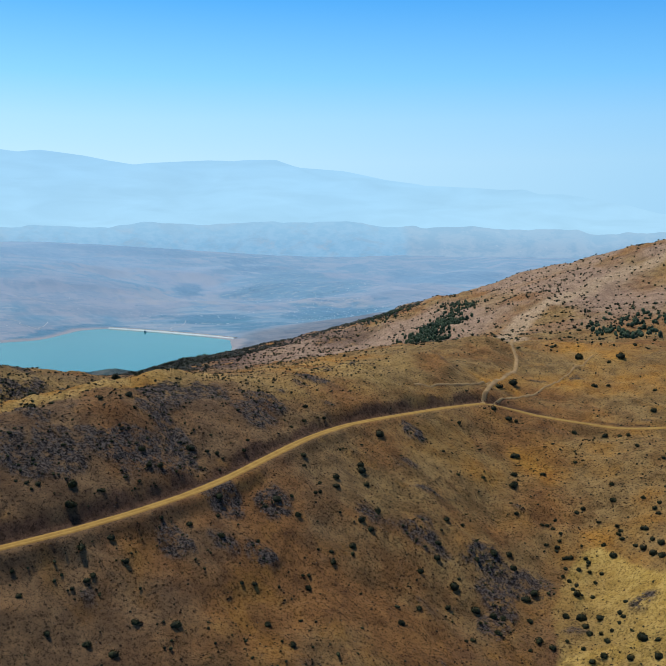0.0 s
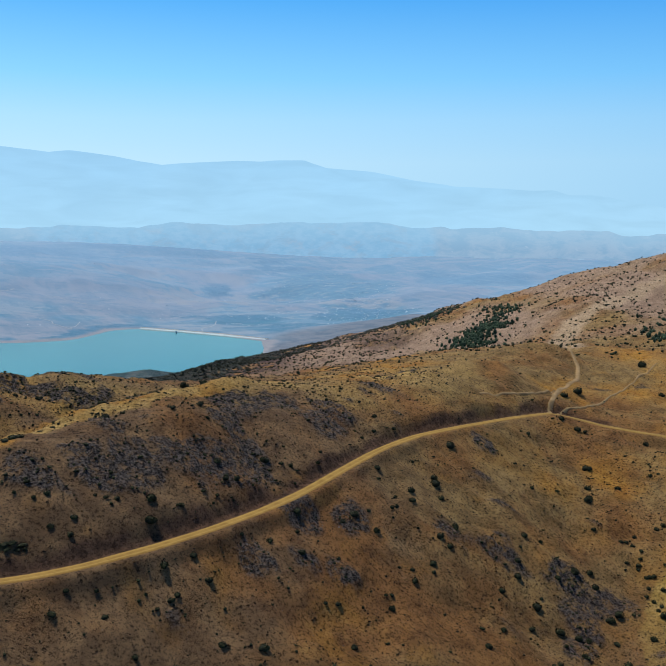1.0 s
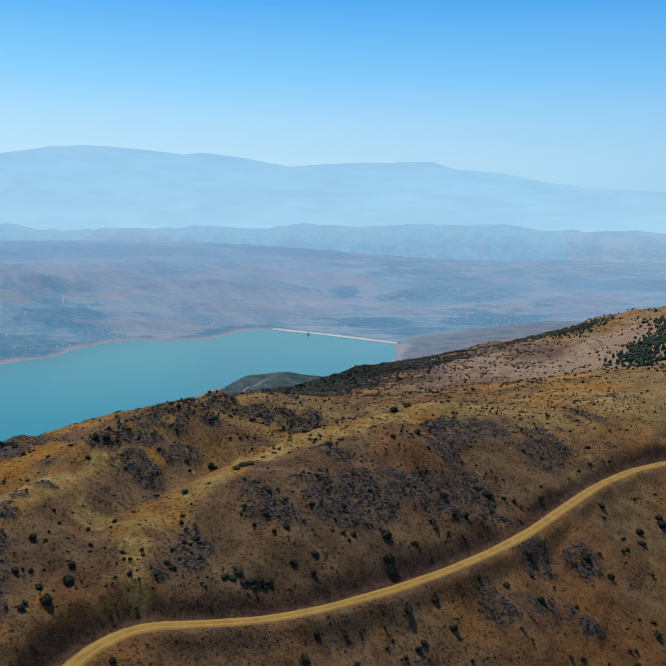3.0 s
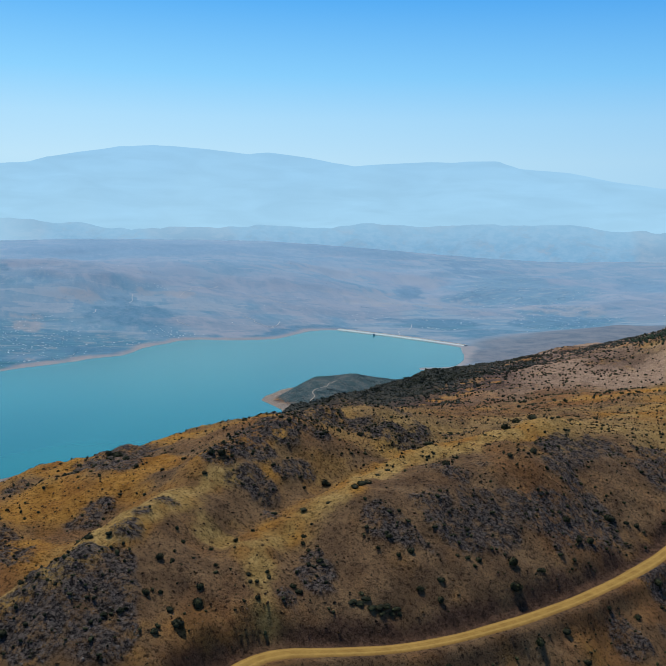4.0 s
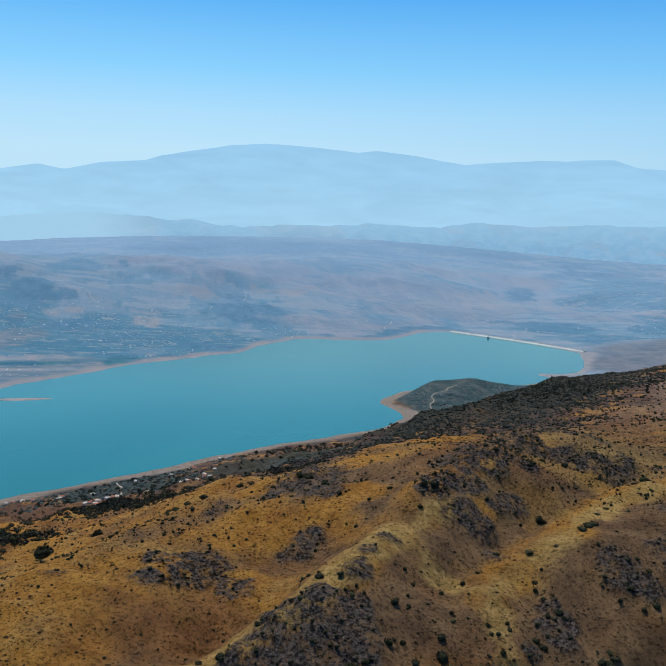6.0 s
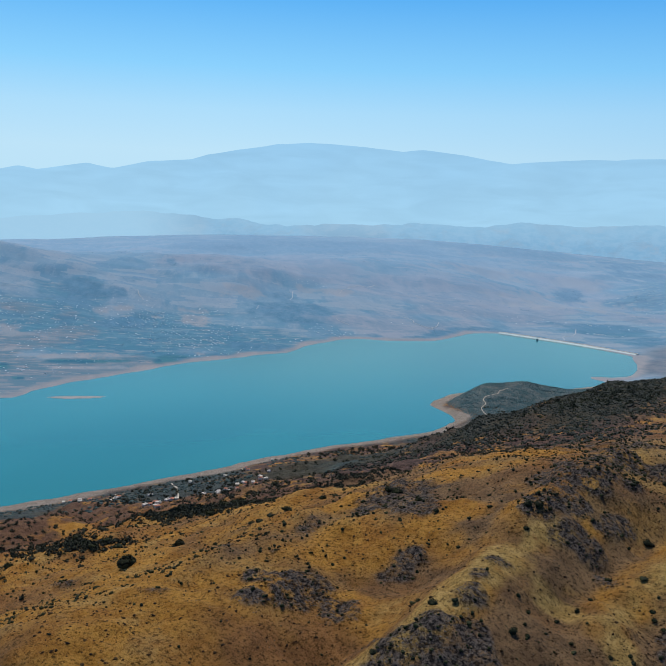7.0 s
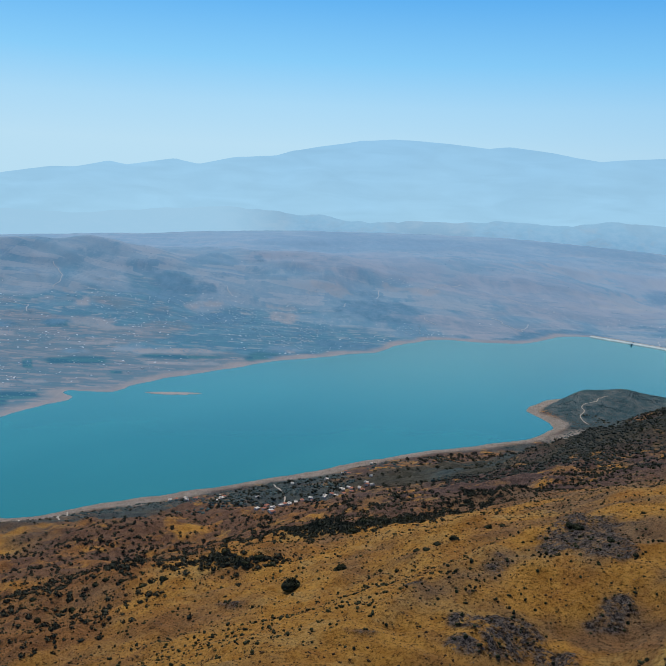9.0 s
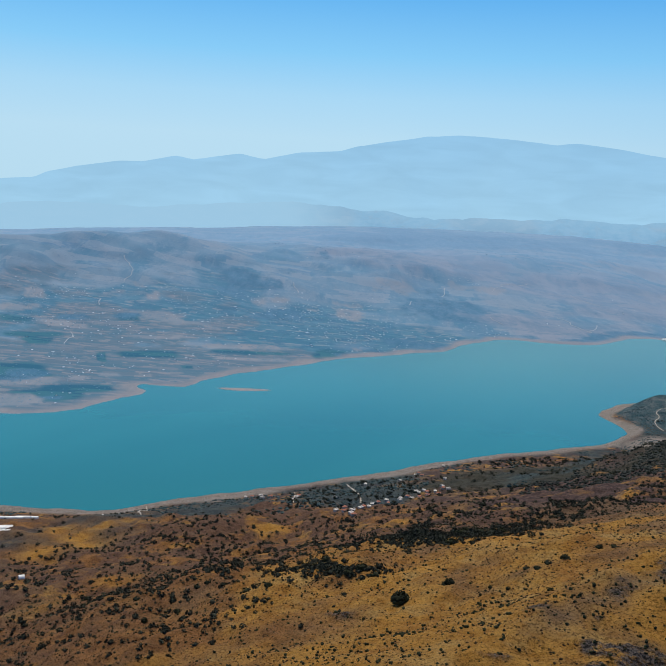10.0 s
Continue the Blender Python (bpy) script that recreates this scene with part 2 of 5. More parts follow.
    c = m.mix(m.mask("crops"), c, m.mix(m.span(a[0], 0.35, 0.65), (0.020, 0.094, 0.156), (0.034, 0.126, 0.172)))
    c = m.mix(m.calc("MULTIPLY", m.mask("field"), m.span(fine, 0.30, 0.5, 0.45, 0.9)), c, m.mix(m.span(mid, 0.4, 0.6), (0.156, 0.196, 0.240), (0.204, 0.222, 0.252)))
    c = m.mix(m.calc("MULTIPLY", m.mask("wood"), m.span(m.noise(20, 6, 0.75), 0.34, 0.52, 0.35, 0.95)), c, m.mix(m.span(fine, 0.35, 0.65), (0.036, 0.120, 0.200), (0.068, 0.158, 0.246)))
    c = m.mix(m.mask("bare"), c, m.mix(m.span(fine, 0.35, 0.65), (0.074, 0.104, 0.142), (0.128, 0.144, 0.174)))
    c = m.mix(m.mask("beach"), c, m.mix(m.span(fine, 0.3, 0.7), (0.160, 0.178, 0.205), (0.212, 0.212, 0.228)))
    # the farthest land is painted further towards the haze blue
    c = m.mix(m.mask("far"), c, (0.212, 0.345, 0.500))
    return m.colour(c).m


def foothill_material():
    """A backdrop: low wooded hills at the foot of the range, dim with distance haze that is painted as their own glow.
    """
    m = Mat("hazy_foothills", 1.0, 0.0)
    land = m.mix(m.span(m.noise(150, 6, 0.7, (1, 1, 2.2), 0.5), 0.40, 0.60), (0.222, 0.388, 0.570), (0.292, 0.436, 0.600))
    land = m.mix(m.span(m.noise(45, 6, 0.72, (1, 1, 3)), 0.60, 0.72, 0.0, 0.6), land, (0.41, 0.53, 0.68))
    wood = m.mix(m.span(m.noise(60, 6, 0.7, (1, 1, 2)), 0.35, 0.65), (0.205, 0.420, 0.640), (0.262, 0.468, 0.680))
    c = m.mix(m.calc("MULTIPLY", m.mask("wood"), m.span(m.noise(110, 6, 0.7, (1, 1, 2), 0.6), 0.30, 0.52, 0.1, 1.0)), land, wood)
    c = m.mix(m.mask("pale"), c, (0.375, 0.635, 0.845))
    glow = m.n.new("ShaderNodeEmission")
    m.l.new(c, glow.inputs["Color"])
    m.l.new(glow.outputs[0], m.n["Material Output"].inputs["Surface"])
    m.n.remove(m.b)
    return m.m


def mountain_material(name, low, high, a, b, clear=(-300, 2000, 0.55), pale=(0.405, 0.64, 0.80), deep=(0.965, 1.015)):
    """A backdrop: hills on the horizon, all but lost in bright haze that is painted as their own glow."""
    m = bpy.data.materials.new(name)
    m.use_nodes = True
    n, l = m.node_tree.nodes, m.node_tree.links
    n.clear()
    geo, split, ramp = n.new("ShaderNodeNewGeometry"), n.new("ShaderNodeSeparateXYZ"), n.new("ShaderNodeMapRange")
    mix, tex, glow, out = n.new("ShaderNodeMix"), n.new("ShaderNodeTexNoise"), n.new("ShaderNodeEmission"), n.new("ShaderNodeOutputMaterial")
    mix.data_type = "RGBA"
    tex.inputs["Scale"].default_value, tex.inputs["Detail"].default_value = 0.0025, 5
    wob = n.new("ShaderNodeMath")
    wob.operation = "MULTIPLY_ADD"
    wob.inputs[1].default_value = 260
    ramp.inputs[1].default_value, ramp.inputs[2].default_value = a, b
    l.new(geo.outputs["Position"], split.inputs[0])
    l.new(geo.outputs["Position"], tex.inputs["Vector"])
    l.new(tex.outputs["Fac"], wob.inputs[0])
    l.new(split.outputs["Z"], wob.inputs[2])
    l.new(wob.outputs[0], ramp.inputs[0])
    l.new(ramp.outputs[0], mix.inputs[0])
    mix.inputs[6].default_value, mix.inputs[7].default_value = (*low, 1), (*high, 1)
    # the painted haze thickens to the right, towards +x
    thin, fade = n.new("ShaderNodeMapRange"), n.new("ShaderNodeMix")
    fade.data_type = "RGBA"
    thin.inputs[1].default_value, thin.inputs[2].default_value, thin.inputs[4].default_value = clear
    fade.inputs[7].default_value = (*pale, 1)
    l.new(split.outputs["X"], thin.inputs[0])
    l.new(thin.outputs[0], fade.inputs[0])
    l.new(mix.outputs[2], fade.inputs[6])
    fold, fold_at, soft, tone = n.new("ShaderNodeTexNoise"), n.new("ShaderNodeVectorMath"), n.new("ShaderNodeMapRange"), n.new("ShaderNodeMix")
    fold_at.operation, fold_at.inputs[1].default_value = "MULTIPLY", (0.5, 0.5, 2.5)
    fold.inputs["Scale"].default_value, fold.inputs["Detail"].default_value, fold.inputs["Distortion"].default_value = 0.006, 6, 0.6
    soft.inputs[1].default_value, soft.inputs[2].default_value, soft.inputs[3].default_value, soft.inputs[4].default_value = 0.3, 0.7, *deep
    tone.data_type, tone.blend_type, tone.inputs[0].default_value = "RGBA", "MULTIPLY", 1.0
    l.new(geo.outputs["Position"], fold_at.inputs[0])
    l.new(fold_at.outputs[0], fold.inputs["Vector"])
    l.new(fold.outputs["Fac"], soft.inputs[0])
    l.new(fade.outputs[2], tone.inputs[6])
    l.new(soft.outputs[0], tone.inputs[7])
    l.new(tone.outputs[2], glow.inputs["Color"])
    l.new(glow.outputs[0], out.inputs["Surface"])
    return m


GROUND, ROAD, WATER, FAR = ground_material(), road_material(), water_material(), far_material()
TRACK = track_material()
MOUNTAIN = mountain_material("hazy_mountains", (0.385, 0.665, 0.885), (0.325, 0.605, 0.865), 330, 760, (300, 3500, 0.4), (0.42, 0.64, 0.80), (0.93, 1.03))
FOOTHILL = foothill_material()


# ---- the lie of the land ----
# heights in metres over the lake: x, y, z along the crests, slopes and hollows
ROAD_SLOPE = [
    (-52, 179, 145), (-23, 207, 144), (8, 251, 145), (10, 271, 151), (17, 296, 156), (34, 238, 125), (34, 262, 136), (63, 298, 137),
    (67, 317, 142), (68, 329, 148), (93, 338, 147), (61, 351, 156), (26, 323, 162), (-12, 281, 164), (72, 254, 119), (86, 219, 124),
    (98, 252, 132), (110, 230, 137), (100, 195, 128), (68, 226, 114), (54, 208, 112), (22, 204, 122), (-18, 190, 134), (-47, 192, 150), (-61, 192, 157), (119, 308, 146), (78, 190, 117),
]
SPURS = [
    (-52, 243, 173), (-59, 252, 178), (-92, 226, 176), (-87, 226, 178), (-97, 208, 177), (-90, 204, 175), (-76, 188, 162), (-85, 182, 163),
    (-100, 174, 164), (-105, 180, 168), (-119, 177, 172), (-115, 199, 173), (-125, 198, 177), (-116, 232, 182), (-120, 220, 180), (-139, 198, 177),
    (-143, 172, 174), (-133, 162, 173), (-150, 188, 172), (-164, 208, 175), (-161, 185, 167), (-156, 165, 167), (-176, 170, 171), (-172, 158, 169),
    (-207, 140, 169), (-199, 182, 166), (-203, 193, 164), (-192, 207, 168), (-231, 195, 149), (-249, 232, 142), (-143, 243, 179),
]
BROW = [
    (-104, 271, 181), (-94, 266, 178), (-95, 303, 176), (-59, 266, 177), (-43, 306, 175), (-37, 343, 169), (-91, 338, 166), (-171, 301, 166),
    (-186, 276, 163), (-198, 282, 156), (-150, 325, 164), (-124, 379, 160), (-215, 262, 158), (-264, 288, 136), (-279, 259, 133), (-305, 230, 124),
    (-312, 285, 119), (-326, 219, 111), (-30, 400, 163), (20, 400, 165), (-80, 440, 148), (-150, 440, 135),
]
RIDGE = [
    (95, 427, 162), (80, 437, 171), (91, 444, 167), (135, 447, 166), (160, 420, 166), (136, 614, 159), (182, 693, 176), (211, 688, 174),
    (199, 523, 164), (268, 711, 190), (28, 797, 120), (13, 1049, 105), (-94, 1060, 85), (-140, 984, 82), (-129, 657, 112), (9, 1120, 100),
    (42, 1129, 107), (84, 1117, 115), (109, 1044, 139), (151, 989, 155), (199, 908, 183), (250, 844, 203), (299, 796, 213), (-204, 714, 100),
    (-165, 900, 88), (-212, 808, 85), (60, 620, 140), (0, 600, 135), (420, 760, 235), (320, 560, 190),
]
LAKESIDE = [
    (-463, 323, 65), (-430, 355, 71), (-406, 391, 66), (-361, 436, 77), (-446, 444, 51), (-464, 458, 49), (-585, 481, 20), (-526, 593, 14),
    (-369, 629, 46), (-304, 631, 66), (-346, 687, 45), (-428, 704, 22), (-492, 777, 6), (-240, 661, 88), (-300, 520, 85), (-230, 480, 108),
    (-260, 880, 55), (-318, 875, 26), (-335, 985, 4), (-262, 1030, 38), (-200, 1120, 55), (-120, 1200, 55), (-322, 1062, 3), (-304, 1140, 3), (-272, 1095, 16), (-275, 1200, 5), (-345, 940, 5), (-385, 850, 12), (-640, 400, 22), (-560, 300, 45),
    (-235, 1200, 16), (-50, 1300, 60), (-365, 1240, 27), (-378, 1185, 18), (-320, 1270, 28), (-335, 1180, 16), (-255, 1320, 12),
]
AROUND = [
    (0, 100, 100), (-120, 90, 140), (-220, 60, 150), (100, 120, 95), (0, 0, 95), (-150, 0, 130), (-350, 100, 100), (-300, -200, 110),
    (200, 0, 100), (300, 300, 140), (0, -600, 120), (-700, -200, 30), (600, 300, 170), (600, 1000, 190), (350, 1200, 120), (200, 1350, 60),
    (-900, 100, 5),
]
CRESTS = [
    (-65, 244, 178), (-117, 227, 181), (-130, 212, 182), (-129, 197, 178), (-135, 207, 180), (-136, 180, 177), (-139, 158, 173), (-146, 151, 169), (-120, 233, 184), (-85, 216, 177),
    (-78, 228, 178), (-55, 290, 178), (-171, 179, 170), (-169, 177, 169), (37, 378, 173), (47, 360, 166), (18, 332, 168), (-11, 303, 171), (20, 574, 147), (-35, 359, 168), (-38, 268, 172),
]
HOLLOWS = [
    (-106, 206, 173), (-106, 213, 172), (-114, 189, 170), (-95, 229, 174), (-98, 227, 173), (-79, 264, 176), (-94, 251, 176), (-64, 307, 170), (-47, 495, 147), (-44, 240, 165), (-158, 154, 165),
    (-164, 195, 171), (-157, 210, 175), (-166, 198, 171), (-149, 237, 176), (-198, 171, 167), (-216, 225, 152), (-228, 303, 141), (-218, 327, 141), (-263, 273, 135), (-57, 229, 171),
    (2, 248, 147), (-87, 164, 155), (69, 333, 149), (80, 376, 156), (-63, 173, 150), (-41, 208, 153), (45, 255, 128), (28, 230, 126), (112, 644, 152),
]
# the far side of the lake: fields, a long bare hill, the plain below the dam
FAR_SIDE = [
    (-1150, 760, 6), (-1200, 1000, 8), (-1100, 1250, 9), (-1000, 1500, 12), (-1380, 900, 18), (-1450, 1150, 26), (-1300, 1450, 38), (-1150, 1750, 30),
    (-1950, 1300, 140), (-1850, 1550, 162), (-1700, 1800, 172), (-1560, 2050, 162), (-1330, 2250, 122), (-1650, 1350, 75), (-1500, 1700, 85), (-900, 1850, 20),
    (-1050, 2150, 62), (-700, 2100, 16), (-900, 2500, 70), (-1200, 2800, 120), (-500, 2300, 6), (-300, 2200, 3), (-100, 2100, 6), (-150, 1650, 7), (-100, 1800, 12), (-60, 1500, 22), (0, 1700, 34), (100, 1900, 50), (0, 2500, 0),
    (-500, 3000, 25), (300, 2600, 5), (0, 3300, 30), (800, 2600, 20), (900, 3300, 40),
]
FAR_PLAIN = [
    (-2400, 1700, 75), (-2200, 2300, 95), (-1700, 2900, 130), (-1100, 3600, 130), (-400, 4000, 100), (400, 4000, 95), (1300, 3700, 90), (2000, 3000, 90),
    (-3000, 2100, 70), (-2600, 2900, 130), (-2000, 3500, 170), (-1300, 4000, 175), (-500, 4350, 128), (500, 4400, 118), (1500, 4100, 112), (2500, 3400, 110),
    (-2600, 1300, 100), (-2400, 700, 40), (3000, 0, 150), (0, -3500, 150), (-3000, -1500, 100), (2500, -2000, 150), (-1400, -900, 30), (-1600, 300, 5),
]
NEAR_SHORE = [
    (-1500, -400), (-1050, 150), (-860, 380), (-729, 464), (-692, 485), (-654, 502), (-637, 545), (-603, 605), (-570, 668), (-520, 755), (-512, 790), (-488, 840),
    (-455, 900), (-410, 960), (-377, 1030), (-368, 1094), (-405, 1133), (-430, 1160), (-428, 1200), (-415, 1265), (-375, 1310), (-310, 1345), (-258, 1400),
    (-215, 1470), (-272, 1508), (-205, 1540), (-190, 1610), (-200, 1700), (-213, 1840),
]
FAR_SHORE = [
    (-507, 2025), (-548, 2010), (-572, 1985), (-590, 1890), (-600, 1815), (-650, 1778), (-700, 1752), (-780, 1742), (-800, 1640), (-806, 1590), (-795, 1500), (-818, 1450),
    (-850, 1380), (-895, 1270), (-915, 1150), (-945, 1010), (-925, 930), (-955, 905), (-990, 890), (-936, 862), (-944, 801), (-931, 720), (-975, 660), (-1200, 500),
    (-1500, 100), (-1750, -400),
]
ROAD_LINE = [
    (-190, 20), (-160, 50), (-136, 82), (-122, 112), (-113, 138), (-109, 152), (-103, 162), (-94, 167), (-82, 174), (-71, 183), (-60, 194), (-49, 207), (-40, 220), (-30, 235), (-20, 253), (-8, 274), (5, 293), (22, 311), (42, 332), (60, 350), (70, 354), (82, 351), (101, 344), (113, 337), (130, 334), (150, 342),
]
TRACK_LINE = [(60, 350), (68, 373), (84, 402), (89, 422), (90, 441), (97, 474)]
FIREBREAK = [(97, 474), (106, 538), (124, 600), (146, 658), (164, 670), (184, 686), (216, 727), (242, 745), (267, 747), (300, 765)]
SIDE_TRACK = [(32, 343), (41, 349), (51, 355), (60, 364), (68, 375)]
SPUR_TRACK = [(64, 354), (83, 371), (106, 398), (128, 428)]


def rbf_weights(points, soft, nugget):
    p = np.array(points, float)
    d = np.sqrt(((p[:, None, :2] - p[None, :, :2]) ** 2).sum(-1) + soft ** 2)
    n = len(p)
    a = np.zeros((n + 3, n + 3))
    a[:n, :n] = d + nugget * np.eye(n)
    a[:n, n], a[n, :n] = 1, 1
    a[n + 1, n + 1] = a[n + 2, n + 2] = 1
    b = np.zeros(n + 3)
    b[:n] = p[:, 2]
    return p, np.linalg.solve(a, b)[:n + 1], soft


LAND = rbf_weights(ROAD_SLOPE + SPURS + BROW + CRESTS + HOLLOWS + RIDGE + LAKESIDE + AROUND + FAR_SIDE + FAR_PLAIN
                   + [(x, y, 0) for x, y in NEAR_SHORE + FAR_SHORE], 5.0, -1.5)


def broad(x, y):
    """The land's height without its small relief."""
    p, w, soft = LAND
    z = np.full(x.shape, w[-1])
    for (px, py, _), k in zip(p, w):
        z += k * np.sqrt((x - px) ** 2 + (y - py) ** 2 + soft ** 2)
    return z


def off_line(x, y, line):
    """Distance from a line of points, and how far along it, in points."""
    best, along = np.full(x.shape, 1e9), np.zeros(x.shape)
    for i, ((ax, ay), (bx, by)) in enumerate(zip(line, line[1:])):
        dx, dy = bx - ax, by - ay
        s = np.clip(((x - ax) * dx + (y - ay) * dy) / (dx * dx + dy * dy), 0, 1)
        d = np.hypot(x - ax - s * dx, y - ay - s * dy)
        near = d < best
        best, along = np.where(near, d, best), np.where(near, i + s, along)
    return best, along


def inside(x, y, ring):
    odd = np.zeros(x.shape, bool)
    for (ax, ay), (bx, by) in zip(ring, ring[1:] + ring[:1]):
        cut = (ay > y) != (by > y)
        odd ^= cut & (x < (bx - ax) * (y - ay) / ((by - ay) or 1e-9) + ax)
    return odd


def rounded(ring):
    """The ring with its corners cut."""
    return [(a[0] + (b[0] - a[0]) * k, a[1] + (b[1] - a[1]) * k) for a, b in zip(ring, ring[1:] + ring[:1]) for k in (0.25, 0.75)]


RING = rounded(NEAR_SHORE + FAR_SHORE)


def lattice(x, y, seed):
    """Smooth value noise, 0 to 1."""
    xi, yi = np.floor(x), np.floor(y)
    fx, fy = x - xi, y - yi
    fx, fy = fx * fx * (3 - 2 * fx), fy * fy * (3 - 2 * fy)

    def corner(a, b):
        v = np.sin(a * 127.1 + b * 311.7 + seed * 74.7) * 43758.5453
        return v - np.floor(v)
    top = corner(xi, yi) * (1 - fx) + corner(xi + 1, yi) * fx
    low = corner(xi, yi + 1) * (1 - fx) + corner(xi + 1, yi + 1) * fx
    return top * (1 - fy) + low * fy


def fbm(x, y, size, octaves, seed=0):
    """Layered noise, about -1 to 1, whose largest swells are size metres."""
    z, k, total = 0, 1.0, 0
    for i in range(octaves):
        c, s = math.cos(0.7 * i + seed), math.sin(0.7 * i + seed)
        z = z + k * (lattice((c * x - s * y) / size, (s * x + c * y) / size, seed + i) * 2 - 1)
        total, k, size = total + k, k * 0.5, size * 0.48
    return z / total * 1.6


def smooth(a, b, v):
    s = np.clip((v - a) / (b - a), 0, 1)
    return s * s * (3 - 2 * s)


# rocky ground: x, y, radius
ROCKY = [
    (-51, 249, 5.8), (-63, 227, 6.7), (-57, 230, 5.4), (-46, 244, 6.4), (-49, 233, 6.8), (-45, 234, 5.5), (-44, 246, 5.7), (-95, 261, 6.3), (-26, 276, 6.3), (-22, 288, 6.5),
    (-40, 280, 5.6), (-30, 228, 5.3), (-16, 235, 4.8), (-26, 211, 5), (-19, 215, 4.5), (-39, 205, 4.3), (46, 257, 6.2), (48, 241, 5.9), (53, 248, 6.1), (60, 250, 5.4),
    (44, 229, 4.3), (86, 233, 4.5), (28, 304, 5.2), (6, 368, 6), (-1, 341, 7), (-8, 321, 6), (-14, 310, 6), (-19, 296, 6.5), (-25, 268, 5.5), (-52, 265, 6), (-48, 272, 5), (-110, 290, 16), (-135, 305, 12),
]
OUTCROPS = [
    (-177, 175, 4.3), (-174, 178, 4.4), (-169, 179, 4.9), (-176, 166, 3.1), (-170, 171, 4.2), (-155, 192, 5), (-157, 190, 3.9), (-160, 173, 4.7), (-146, 147, 4.4), (-143, 152, 4),
    (-139, 152, 4.4), (-137, 158, 4.1), (-133, 161, 3.6), (-135, 149, 5.2), (-131, 154, 5.3), (-139, 145, 4.3), (-129, 148, 5.1), (-148, 144, 3.5), (-170, 233, 8), (-169, 243, 5.5),
    (-172, 223, 4.5), (-165, 224, 7.3), (-169, 221, 6.1), (-159, 215, 5.3), (-182, 207, 5.2), (-182, 189, 2.7), (-154, 195, 5.4),
]
BOULDER_SLOPES = [
    (-130, 235, 6.3), (-123, 234, 7.4), (-119, 246, 7.8), (-115, 259, 6.8), (-108, 258, 6.1), (-103, 257, 5.4), (-124, 219, 4.7), (-129, 214, 3.4), (-114, 222, 4.7), (-122, 208, 4.5),
    (-120, 196, 4.8), (-115, 199, 3.2), (-89, 199, 6.3), (-92, 200, 4.7), (-85, 198, 5.2), (-80, 216, 5.6), (-73, 218, 5.1), (-68, 220, 5.2), (-78, 227, 5.3), (-72, 235, 4.9),
    (-99, 184, 3.4), (-99, 179, 3.4), (-102, 187, 2.5), (-77, 207, 4.9), (-67, 214, 5.6),
]
BROW_ROCKS = [
    (-126, 229, 5), (-124, 244, 7), (-118, 242, 6), (-115, 257, 8), (-114, 239, 5), (-109, 258, 7), (-104, 263, 7), (-98, 261, 6), (-92, 266, 6), (-82, 274, 5), (-131, 210, 5), (-117, 217, 3.5),
    (-125, 205, 3), (-82, 211, 4), (-88, 199, 6), (-84, 199, 5), (-101, 182, 3.4), (-103, 173, 3), (-76, 208, 5), (-135, 179, 3.4), (-134, 186, 3.4), (-132, 208, 4), (-135, 173, 3),
]
# pale dry grass: x, y, radius
STRAW = [
    (-21, 338, 17), (-30, 352, 14), (-8, 378, 16), (6, 420, 20), (-4, 505, 18), (-36, 473, 24), (-1, 501, 22), (-213, 230, 18), (-174, 206, 12), (-153, 203, 9), (-143, 195, 7), (-153, 174, 8), (-189, 157, 15), (-149, 284, 22), (-161, 254, 11), (-179, 174, 11),
    (95, 235, 22), (100, 200, 18), (130, 440, 26), (100, 390, 16), (-135, 859, 14), (-121, 752, 16), (-240, 225, 22),
    (-164, 197, 9), (-152, 205, 7), (-147, 201, 6), (-159, 176, 6), (-171, 192, 7), (-148, 215, 7), (-139, 182, 5), (-138, 199, 5), (-120, 214, 4), (-129, 200, 5), (-97, 252, 5), (-86, 246, 4), (-98, 209, 4), (-109, 193, 5), (-114, 188, 5), (-131, 191, 5),
    (-439, 271, 11), (-427, 297, 13), (-448, 253, 12), (-363, 247, 10), (-292, 292, 13), (-303, 287, 9), (-342, 412, 11), (-363, 469, 9), (-451, 453, 12), (-369, 420, 9), (-367, 328, 11), (-521, 320, 9),
]
# the golden shoulder below the road
SHOULDER = [(55.1, 205.5), (58.1, 219.1), (59.7, 228.7), (62.9, 240.9), (67.9, 253.4), (73.4, 261.4), (78.5, 265.9), (83.3, 266.5), (86.7, 260.6), (88.6, 250.8), (92.3, 242), (96.1, 234.9), (135, 225), (135, 150), (40, 150)]
# pale grass on the very crests
CREST_LINES = [
    [(-122, 186), (-113, 182), (-109, 196), (-104, 203), (-99, 213), (-96, 227), (-93, 237), (-86, 244), (-79, 248), (-73, 253), (-65, 267)],
    [(-126, 207), (-131, 198), (-136, 182), (-139, 168), (-142, 158), (-149, 151), (-157, 143)],
    [(-112, 180), (-109, 175), (-106, 169), (-104, 165)],
    [(-60, 305), (-45, 330), (-20, 345), (10, 345)],
]
# spur crests and the hollows beside them
SPUR_LINES = [
    [(-112, 181), (-114, 188), (-109, 203), (-103, 215), (-97, 232), (-90, 246), (-78, 253), (-66, 266), (-56, 286), (-48, 312)],
    [(-160, 138), (-149, 151), (-142, 158), (-139, 168), (-136, 182), (-135, 200), (-132, 214), (-124, 236), (-118, 262)],
    [(-200, 160), (-194, 178), (-193, 200), (-186, 222), (-172, 246)],
]
HOLLOW_LINES = [
    [(-124, 178), (-120, 190), (-116, 203), (-110, 216), (-103, 230), (-97, 246), (-88, 262), (-78, 290)],
    [(-158, 158), (-150, 168), (-150, 184), (-148, 200)],
]


